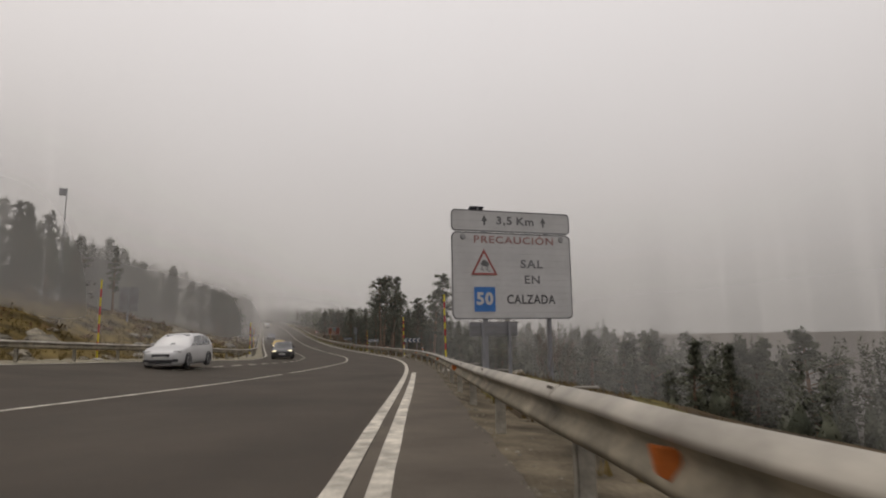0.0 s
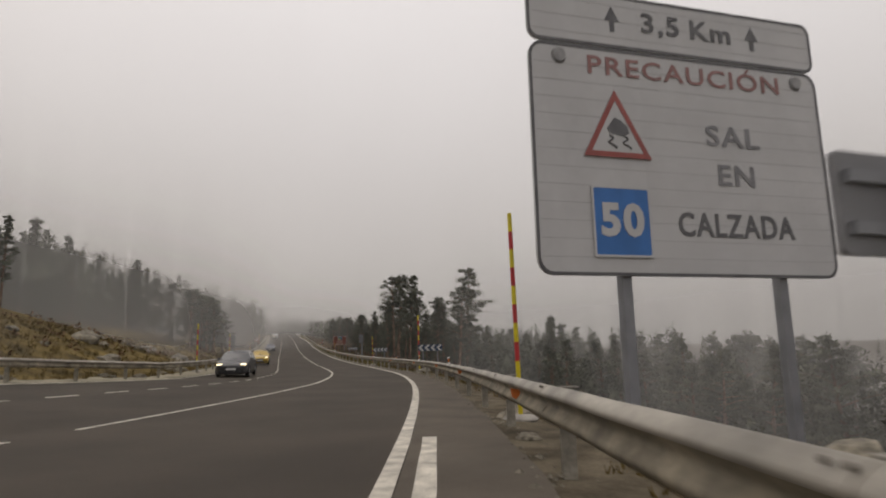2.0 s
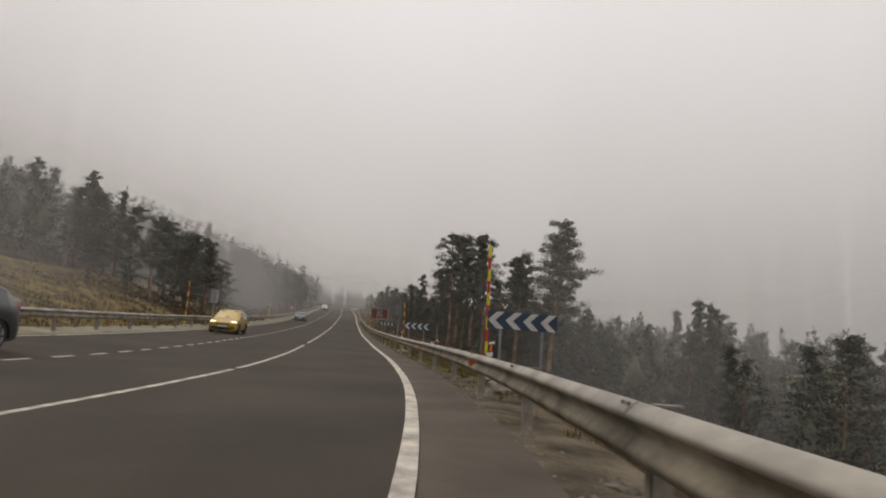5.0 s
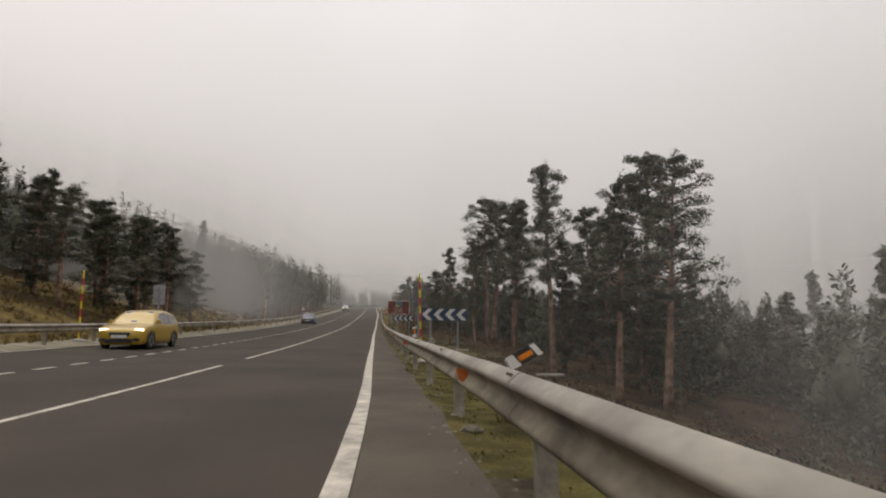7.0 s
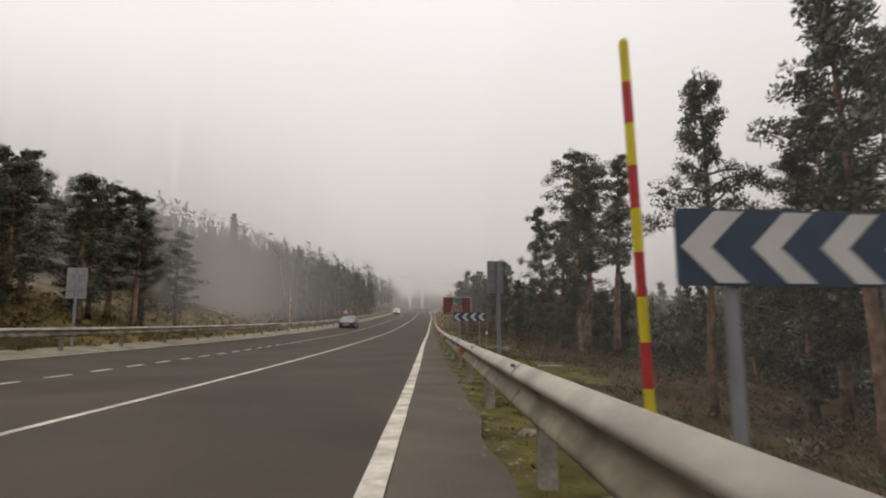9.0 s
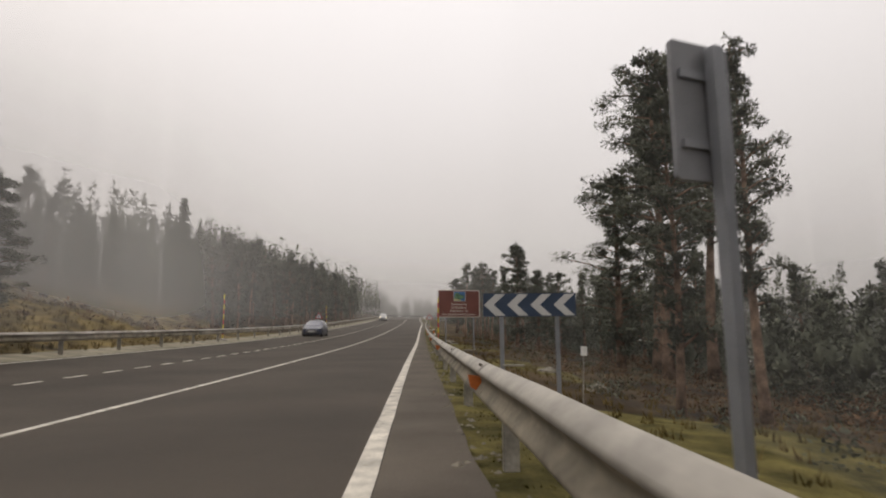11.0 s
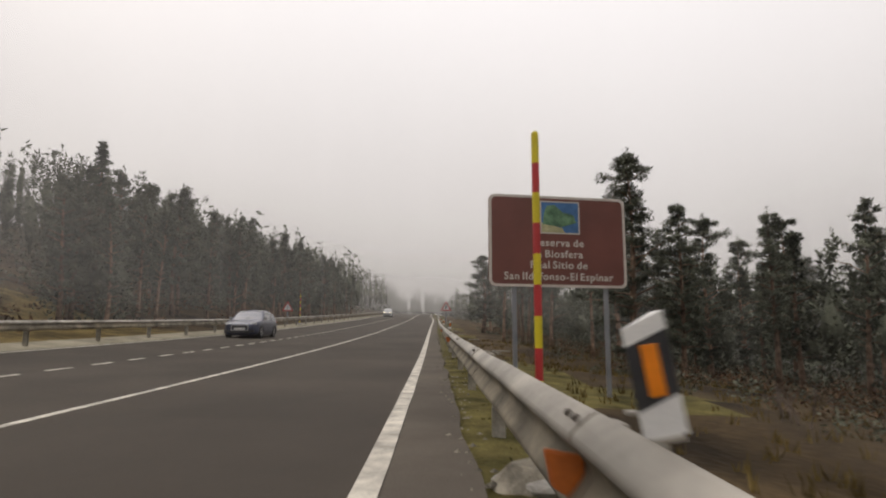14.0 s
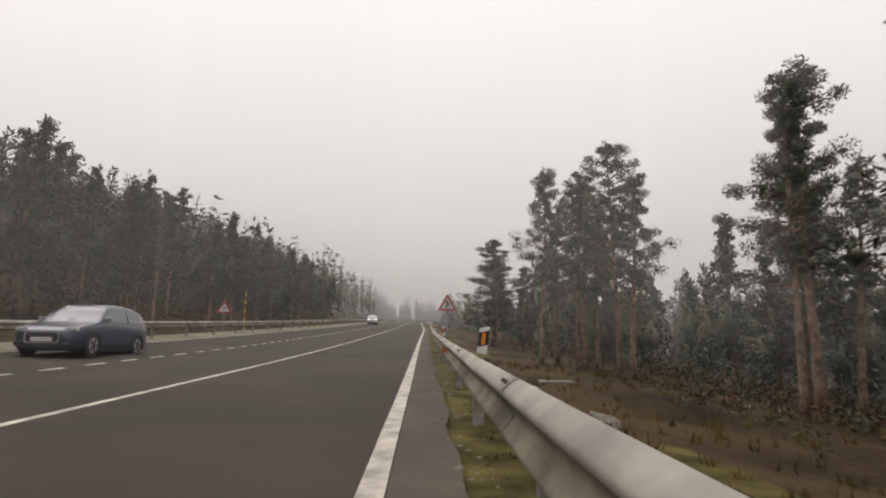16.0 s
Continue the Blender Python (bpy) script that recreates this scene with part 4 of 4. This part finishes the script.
NEAR = "tall Scots pine with a reddish trunk behind the guard rail"
for key, s, d, top, fat in (
        ("tall_b", 85.0, 7.5, 7.9, 0.85), ("full_a", 102.0, 5.3, 6.2, 0.7), ("thin", 102.3, 7.1, 7.0, 0.75), ("tall_a", 80.0, 8.4, 6.2, 0.9), ("tall_c", 83.0, 11.6, 8.0, 0.95),
        ("tall_a", 89.5, 7.0, 7.2, 0.75), ("full_a", 95.0, 16.4, 11.4, 1.15), ("full_a", 88.0, 11.2, 6.2, 0.95), ("full_a", 92.0, 11.8, 7.4, 1.05), ("full_b", 90.0, 9.6, 5.4, 1.0),
        ("tall_a", 119.5, 11.9, 13.0, 1.12), ("tall_c", 114.6, 10.2, 12.2, 0.9), ("tall_b", 117.2, 13.4, 12.5, 1.0),
        ("full_b", 121.0, 10.4, 8.8, 1.2), ("full_a", 125.0, 11.6, 4.4, 0.9), ("thin", 134.0, 12.0, 4.8, 0.9), ("full_a", 138, 15, 5.2, 0.9), ("full_b", 146, 17, 5.4, 0.9),
        ("full_b", 134.3, 7.3, 6.9, 1.05), ("full_a", 133.5, 8.6, 4.9, 0.9), ("full_b", 136.5, 10.8, 5.0, 0.9),
        ("tall_a", 150.0, 4.6, 6.9, 0.72), ("tall_c", 146.0, 6.1, 6.6, 0.8), ("tall_b", 148.0, 5.4, 6.1, 0.8), ("tall_b", 151.5, 7.0, 5.8, 0.8), ("tall_a", 141.0, 8.7, 6.9, 0.85), ("tall_b", 138.6, 6.9, 5.6, 0.7),
        ("tall_c", 143.5, 10.5, 5.2, 0.9), ("tall_b", 147.0, 6.9, 5.9, 0.9), ("tall_c", 149.6, 6.0, 6.3, 0.85), ("tall_a", 152.8, 5.7, 6.1, 0.85), ("full_b", 156.0, 8.6, 5.0, 1.0), ("full_a", 166.0, 4.6, 6.3, 1.5), ("tall_a", 175.0, 6.0, 6.0, 1.0), ("full_b", 163.0, 6.0, 4.4, 0.9), ("tall_b", 158.0, 6.6, 5.0, 0.8)):
    tree(key, s, d, top, NEAR, fat=fat)

rng = random.Random(7)
# wood on the falling side
for i in range(72):
    s = rng.uniform(78, 215)
    d = rng.uniform(11, 30) if s < 130 else rng.uniform(9, 28)
    tree(rng.choice(["far_a", "far_b", "far_c", "far_a", "far_c"]), s, d, rng.uniform(2.4, 4.6) + (0.8 if s > 120 else 0), fat=rng.uniform(0.8, 1.1))
# tops of the trees in the valley
for i in range(52):
    s = rng.uniform(30, 95)
    d = rng.uniform(13, 40)
    tree(rng.choice(["far_b", "far_a", "far_c", "far_b"]), s, d, rng.uniform(0.2, 1.6) + 0.03 * max(0, s - 50), "dark pine on the falling slope below the road", fat=rng.uniform(0.9, 1.4), group="valley pines")

# hillside
HILL = "dark pine on the grassy hillside"
for key, s, d, top, fat in (("full_a", 113.0, -15.4, 6.7, 1.3), ("tall_a", 109.5, -16.2, 8.6, 1.3), ("full_b", 105.0, -16.8, 8.4, 1.3), ("tall_c", 101.5, -18, 8.8, 1.3), ("full_b", 98.0, -20, 9.6, 1.3), ("full_a", 110, -18, 9.0, 1.3),
                            ("full_a", 93.0, -21, 9.6, 1.3), ("tall_a", 96.0, -17.6, 8.6, 1.2), ("full_b", 100.0, -16.8, 7.8, 1.2), ("full_a", 103.5, -18.6, 9.2, 1.2), ("tall_a", 107.2, -17.6, 8.7, 1.2), ("full_b", 111.2, -16.6, 7.4, 1.15), ("full_a", 81.5, -26.0, 11.0, 0.9), ("full_b", 97, -34, 12.8, 0.9), ("spire", 167.5, -30.5, 16.8, 1.0), ("tall_a", 160.5, -15.6, 7.9, 0.85), ("full_a", 50, -28.5, 12.4, 0.9),
                            ("full_b", 47, -30, 13.0, 1.0), ("thin", 64, -25, 10.8, 0.9), ("full_a", 88, -28, 11.4, 1.0), ("tall_b", 162.5, -15, 8.2, 0.8)):
    tree(key, s, d, top, HILL, fat=fat, group="hillside pines")
for i in range(88):
    s = 116 + 120 * (i / 88.0) + rng.uniform(-3, 3)
    d = (-15.2 if s > 142 else -23.5) - 15 * rng.random() ** 1.5
    tree(rng.choice(["far_b", "far_c", "far_b", "far_c", "far_a"]), s, d, (7.8 if s > 150 else 6.4) + 0.33 * (-d - 13) + rng.uniform(-1.6, 1.0), "dark pine in the wood on the hillside", fat=rng.uniform(0.75, 1.0), group="hillside pines")
for i in range(40):
    s = rng.uniform(40, 118)
    d = -rng.uniform(24, 44)
    tree(rng.choice(["far_b", "far_a", "far_c"]), s, d, 8.0 + 0.33 * (-d - 13) + rng.uniform(-1.8, 0.6), "dark pine in the wood on the hillside", fat=rng.uniform(0.85, 1.15), group="hillside pines")


# woods too thick to count
def wood(name, label, spots, seed, rows=8, count=9, size=0.6, wide=1.6, core=0.0):
    rg = np.random.default_rng(seed)
    crown = ([], [], [])
    for s, d, top in spots:
        foot = place(s, d, ground(s, d) - 0.2)
        h = place(s, d, top).z - foot.z
        full = wide * rg.uniform(0.75, 1.25)
        needle_tufts(rg, crown, np.array(foot) + np.array([0, 0, h * 0.48]), full * 0.62, h * 0.44, 0, size, core)
        for j in range(rows):
            u = j / (rows - 1)
            c = np.array(foot) + np.array([rg.uniform(-0.25, 0.25), rg.uniform(-0.25, 0.25), h * (0.06 + 0.92 * u)])
            needle_tufts(rg, crown, c, full * (1.1 - u * 0.95) * rg.uniform(0.7, 1.25), 0.09 * h + 0.2, count, size)
    return tagged(new(name, crown_mesh(name, crown, NEEDLE)), label, "wood", kind="stuff")


wood("far_woods", "distant pine wood on the hillside in the mist", [(s, d, 10.4 + 0.33 * (-d - 13) + rng.uniform(-1.5, 1.2)) for s, d in ((rng.uniform(200, 420), -rng.uniform(15, 70)) for _ in range(330))], 5, core=0.7)
wood("far_woods", "pine wood that closes the far end of the road", [(rng.uniform(342, 400), rng.uniform(-60, 60), rng.uniform(5.0, 9.0)) for _ in range(240)], 14, 8, 9, 0.7, 2.2, 0.8)
wood("far_woods", "distant pine wood beside the road in the mist", [(rng.uniform(180, 400), rng.uniform(6, 45), rng.uniform(4, 7.0)) for _ in range(220)], 6, core=0.7)
wood("hill_wood", "dense dark pines on the hillside", [(s, d, (7.6 if s > 150 else 6.2) + 0.33 * (-d - 13) + rng.uniform(-2.2, 0.6)) for s, d in ((s, -(rng.uniform(16, 42) if s > 142 else rng.uniform(25, 50))) for s in (rng.uniform(112, 225) for _ in range(260)))], 8, 9, 60, 0.2, 1.6, 0.6)
wood("hill_wood", "dense dark pines on the misty hillside", [(s, d, 7.0 + 0.33 * (-d - 13) + rng.uniform(-2.2, 0.4)) for s, d in ((rng.uniform(20, 116), -rng.uniform(26, 55)) for _ in range(160))], 9, 9, 52, 0.24, 1.9, 0.6)
wood("valley_wood", "dense dark pines below the road", [(s, rng.uniform(13 if s < 126 else 10.5, 40), rng.uniform(0.8, 3.2) + (1.0 if s > 122 else 0)) for s in (rng.uniform(78, 215) for _ in range(420))], 10, 9, 84, 0.16, 1.4, 0.55)
wood("valley_wood", "dense dark pines on the falling slope", [(s, d, rng.uniform(-1.6, 0.4)) for s, d in ((rng.uniform(25, 100), rng.uniform(16, 60)) for _ in range(230))], 12, 9, 60, 0.22, 2.0, 0.6)


# ---- undergrowth, grass, rocks ----
def undergrowth(name, label, spots, seed, mat, count, size):
    rg = np.random.default_rng(seed)
    crown = ([], [], [])
    for s, d, h in spots:
        c = np.array(place(s, d, ground(s, d) + h * 0.35))
        needle_tufts(rg, crown, c, h * rg.uniform(0.6, 1.3), h * 0.55, count, size)
    return tagged(new(name, crown_mesh(name, crown, mat)), label, "undergrowth", kind="stuff")


undergrowth("undergrowth", "withered brown broom and heather under the pines", [(rng.uniform(76, 190), rng.uniform(5.5, 20), rng.uniform(0.2, 0.75)) for _ in range(950)], 21, BROWN_BUSH, 60, 0.062)
undergrowth("undergrowth", "dark low scrub along the wood's edge", [(rng.uniform(25, 190), rng.uniform(4.6, 16), rng.uniform(0.15, 0.5)) for _ in range(900)], 22, NEEDLE, 52, 0.06)
undergrowth("bank_scrub", "withered scrub on the far bank", [(s, -rng.uniform(14.5, 24) - widen(s), rng.uniform(0.2, 0.6)) for s in (rng.uniform(20, 180) for _ in range(300))], 23, BROWN_BUSH, 22, 0.16)


def grass_blades(name, label, spots, mat, seed, h):
    rg = random.Random(seed)
    verts, faces = [], []
    for s, d in spots:
        base = place(s, d, ground(s, d) - 0.01)
        for _ in range(7):
            p = base + Vector((rg.uniform(-0.08, 0.08), rg.uniform(-0.08, 0.08), 0))
            lean = Vector((rg.uniform(-0.5, 0.5), rg.uniform(-0.5, 0.5), 1)) * h * rg.uniform(0.5, 1.3)
            side = Vector((rg.uniform(-1, 1), rg.uniform(-1, 1), 0)).normalized() * 0.012 * (1 + h)
            k = len(verts)
            verts += [p - side, p + side, p + lean]
            faces.append((k, k + 1, k + 2))
    return tagged(mesh_object(name, verts, faces, mat), label, "grass", kind="stuff")


def verge_spots(n, lo, hi, a, b):
    out = []
    while len(out) < n:
        s = rng.uniform(a, b)
        out.append((s, rail_offset(s) + rng.uniform(lo, hi)))
    return out


grass_blades("verge_grass", "short mossy grass under the guard rail", verge_spots(2200, 0.05, 1.4, 55, 150), MOSS, 31, 0.03)
grass_blades("dry_grass", "dry yellow grass beyond the guard rail", verge_spots(3200, 0.6, 8, 0, 150), GRASS, 32, 0.16)
grass_blades("bank_grass", "dry yellow grass on the far bank", [(s, far_rail(s) - rng.uniform(0.6, 10)) for s in (rng.uniform(15, 130) for _ in range(4200))], GRASS, 33, 0.28)


def rock_mesh(seed):
    bm = bmesh.new()
    bmesh.ops.create_icosphere(bm, subdivisions=2, radius=1.0)
    for v in bm.verts:
        q = v.co.copy()
        v.co *= 1 + 0.45 * noise.noise(q * 1.3 + Vector((seed, 0, 0))) + 0.15 * noise.noise(q * 4 + Vector((0, seed, 0)))
        v.co.z *= 0.62
    me = bpy.data.meshes.new("rock")
    bm.to_mesh(me)
    bm.free()
    me.materials.append(ROCK)
    return me


ROCKS = [rock_mesh(k * 3.7) for k in range(6)]


def rock(s, d, size, label="rough pale granite boulder", group="boulders"):
    ob = new("rock", ROCKS[int(s * 7 + abs(d) * 3) % 6])
    ob.matrix_basis = Matrix.Translation(place(s, d, ground(s, d) - size * 0.05)) @ Matrix.Rotation(s * 2.3 + d, 4, "Z") @ Matrix.Diagonal((size * 1.2, size, size, 1))
    return tagged(ob, label, "rock", group)


for i in range(34):
    s = rng.uniform(26, 78)
    rock(s, far_rail(s) - rng.uniform(1.5, 9), rng.uniform(0.25, 0.8), "granite boulder in the grassy bank")
for i in range(16):
    s = rng.uniform(22, 110)
    rock(s, far_rail(s) - rng.uniform(0.5, 1.6), rng.uniform(0.12, 0.4), "pale stone at the foot of the far bank")
for s, d, q in ((29.6, 1.9, 0.35), (26.5, 1.6, 0.14), (56.4, 1.5, 0.2), (57.0, 1.9, 0.3), (58.5, 2.3, 0.4), (49.5, 1.75, 0.14), (66.5, 1.2, 0.1), (78.9, 1.5, 0.22), (81.5, 1.35, 0.1),
                (117.6, 1.05, 0.3), (134.8, 2.2, 0.3), (136.0, 2.6, 0.25), (105.8, 4.6, 0.2), (108.5, 5.6, 0.25), (112.4, 4.9, 0.3), (24.5, 4.5, 0.3), (20.4, 3.6, 0.2), (44.2, 3.4, 0.4), (35.0, 4.2, 0.4), (99.2, 2.1, 0.16)):
    rock(s, d, q, "pale stone in the moss beside the rail", "verge stones")


def edge_gravel():
    """Small stones and crumbs of asphalt along the broken edge of the shoulder."""
    rg = random.Random(77)
    verts, faces = [], []
    for _ in range(1500):
        s = rg.uniform(-2, 150)
        d = road_edge(s) + rg.gauss(0.06, 0.12)
        c = place(s, d, max(ground(s, d), -0.03 if d > road_edge(s) else 0.0))
        q = rg.uniform(0.008, 0.035) * (1.6 if rg.random() < 0.1 else 1.0)
        k = len(verts)
        verts += [c + Vector((v[0] * q * rg.uniform(0.7, 1.3), v[1] * q * rg.uniform(0.7, 1.3), v[2] * q * 0.7)) for v in ((1, 0, 0), (0, 1, 0), (-1, 0, 0), (0, -1, 0), (0.1, 0, 1))]
        faces += [(k, k + 1, k + 4), (k + 1, k + 2, k + 4), (k + 2, k + 3, k + 4), (k + 3, k, k + 4)]
    return tagged(mesh_object("edge_gravel", verts, faces, ROCK), "pale gravel and crumbled asphalt along the shoulder's edge", "gravel", kind="stuff")


edge_gravel()


# ---- leafless shrubs and fallen branches ----
def bare_shrub(s, d, height, seed, label="leafless grey shrub below the sign"):
    rg = random.Random(seed)
    t = thing("bare_shrub", stand(s, d, ground(s, d) - 0.1), label, "shrub")
    bm = bmesh.new()
    def grow(p, way, length, r, depth):
        q = p + way * length
        tube([p, (p + q) / 2 + Vector((rg.uniform(-1, 1), rg.uniform(-1, 1), 0)) * length * 0.05, q], [r, r * 0.85, r * 0.65], 5, bm, False)
        if depth:
            for _ in range(rg.choice((2, 3))):
                w = (way + Vector((rg.uniform(-0.7, 0.7), rg.uniform(-0.7, 0.7), rg.uniform(-0.1, 0.5)))).normalized()
                grow(p + way * length * rg.uniform(0.55, 1.0), w, length * rg.uniform(0.6, 0.8), r * 0.6, depth - 1)
    for _ in range(4):
        grow(Vector((rg.uniform(-0.2, 0.2), rg.uniform(-0.2, 0.2), 0)), Vector((rg.uniform(-0.35, 0.35), rg.uniform(-0.35, 0.35), 1)).normalized(), height * 0.36, 0.014, 3)
    part("twig", bm, TWIG, t)
    return t


bare_shrub(21.2, 5.0, 3.0, 3)
bare_shrub(23.5, 6.2, 2.6, 5)
bare_shrub(131.5, 3.4, 0.9, 8, "leafless brown shrub at the wood's edge")
bare_shrub(121.5, 5.2, 0.8, 9, "leafless brown shrub at the wood's edge")


# ---- mist: thin wisps that stand over the valley, on the hillside and far down the road ----
def mist_material(name, strength, edge):
    m = bpy.data.materials.new(name)
    m.use_nodes = True
    n, l = m.node_tree.nodes, m.node_tree.links
    n.clear()
    out, mix = n.new("ShaderNodeOutputMaterial"), n.new("ShaderNodeMixShader")
    clear, both, dif, thru = n.new("ShaderNodeBsdfTransparent"), n.new("ShaderNodeMixShader"), n.new("ShaderNodeBsdfDiffuse"), n.new("ShaderNodeBsdfTranslucent")
    # droplets scatter the whole sky's light, whichever way the bank of mist stands
    for q, z in ((dif, 1.0), (thru, -1.0)):
        q.inputs[0].default_value = (0.95, 0.925, 0.89, 1)
        up = n.new("ShaderNodeCombineXYZ")
        up.inputs[2].default_value = z
        l.new(up.outputs[0], q.inputs["Normal"])
    uv, sep, co, cloud = n.new("ShaderNodeUVMap"), n.new("ShaderNodeSeparateXYZ"), n.new("ShaderNodeTexCoord"), n.new("ShaderNodeTexNoise")
    cloud.inputs["Scale"].default_value, cloud.inputs["Detail"].default_value = 0.02, 2
    l.new(co.outputs["Object"], cloud.inputs["Vector"])
    l.new(uv.outputs[0], sep.inputs[0])
    def ramp(src, a, b, lo=0.0, hi=1.0):
        r = n.new("ShaderNodeMapRange")
        r.interpolation_type = "SMOOTHSTEP"
        r.inputs["From Min"].default_value, r.inputs["From Max"].default_value = a, b
        r.inputs["To Min"].default_value, r.inputs["To Max"].default_value = lo, hi
        l.new(src, r.inputs["Value"])
        return r.outputs[0]
    def times(a, b):
        q = n.new("ShaderNodeMath")
        q.operation = "MULTIPLY"
        l.new(a, q.inputs[0])
        l.new(b, q.inputs[1])
        return q.outputs[0]
    near = times(ramp(sep.outputs["X"], 0.0, edge), ramp(sep.outputs["X"], 1.0, 1.0 - edge))
    foot = ramp(sep.outputs["Y"], 0.0, 0.12)
    top = sep.outputs["Y"]
    for operation, value in (("MULTIPLY", 1.6), ("POWER", 3.0), ("MULTIPLY", -1.0), ("EXPONENT", 0.0)):
        q = n.new("ShaderNodeMath")
        q.operation = operation
        q.inputs[1].default_value = value
        l.new(top, q.inputs[0])
        top = q.outputs[0]
    fac = times(times(times(near, foot), top), ramp(cloud.outputs["Fac"], 0.2, 0.75, 0.975 * strength, 1.025 * strength))
    least = n.new("ShaderNodeMath")
    least.operation = "MAXIMUM"
    least.inputs[1].default_value = 0.004
    l.new(fac, least.inputs[0])
    fac = least.outputs[0]
    both.inputs[0].default_value = 0.5
    l.new(dif.outputs[0], both.inputs[1])
    l.new(thru.outputs[0], both.inputs[2])
    l.new(fac, mix.inputs[0])
    l.new(clear.outputs[0], mix.inputs[1])
    l.new(both.outputs[0], mix.inputs[2])
    l.new(mix.outputs[0], out.inputs[0])
    return m


def mist(spots, z0, z1, strength, edge, label="thin drifting mist"):
    """A wisp through spots (s, d), clear at its edges; its foot and top are z0 and z1 above the land's broad shape."""
    verts, faces, uvs = [], [], []
    n = len(spots) - 1
    for i, (s, d) in enumerate(spots):
        lift = 0.25 * max(0.0, min(-d - 15.0, 45.0)) - 0.15 * max(0.0, min(d - 4.0, 50.0))
        verts += [place(s, d, z0 + lift), place(s, d, z0 + 4 * (z1 - z0) + lift)]
        uvs += [(i / n, 0), (i / n, 4)]
    for i in range(n):
        faces.append((2 * i, 2 * i + 2, 2 * i + 3, 2 * i + 1))
    ob = mesh_object("mist", verts, faces, mist_material("mist", strength, edge))
    layer = ob.data.uv_layers.new(name="UVMap")
    for lp in ob.data.loops:
        layer.data[lp.index].uv = uvs[lp.vertex_index]
    return tagged(ob, label, "mist", kind="stuff")


def along(d, s0, s1, follow=0.0):
    return [(s, d - follow * widen(s)) for s in np.arange(s0, s1, 6.0)]


def across(s, d0, d1, slant=0.0):
    return [(s + slant * k, d0 + (d1 - d0) * k / 24) for k in range(25)]


HILL_MIST, VALLEY_MIST, ROAD_MIST = "thin drifting mist on the hillside", "thin drifting mist over the falling slope", "mist that closes the far end of the road"
for s, d0, f, edge in ((36.0, -8.0, 0.36, 0.2), (66.0, -4.5, 0.3, 0.14), (110.0, -4.5, 0.28, 0.14), (124.0, -4.0, 0.36, 0.14), (138.0, 17.0, 0.13, 0.14)):
    mist(across(s, d0, -85.0, 0.1), -0.2, 22.0, f, edge, HILL_MIST)
mist(along(4.3, 20.0, 133), -3.5, 24.0, 0.05, 0.15, VALLEY_MIST)
for s, f in ((40.0, 0.2), (70.0, 0.12)):
    mist(across(s, 4.6, 23.0, 0.1), -6.0, 22.0, f, 0.25, VALLEY_MIST)
mist(along(24.0, 0.0, 230), -3.0, 24.0, 0.2, 0.08, VALLEY_MIST)
mist(along(52.0, -30.0, 230), -6.0, 34.0, 0.5, 0.08, VALLEY_MIST)
for s, d0, d1, f in ((250.0, -75.0, 45.0, 0.2), (336.0, -90.0, 45.0, 0.42)):
    mist(across(s, d0, d1), -1.5, 30.0, f, 0.15, ROAD_MIST)
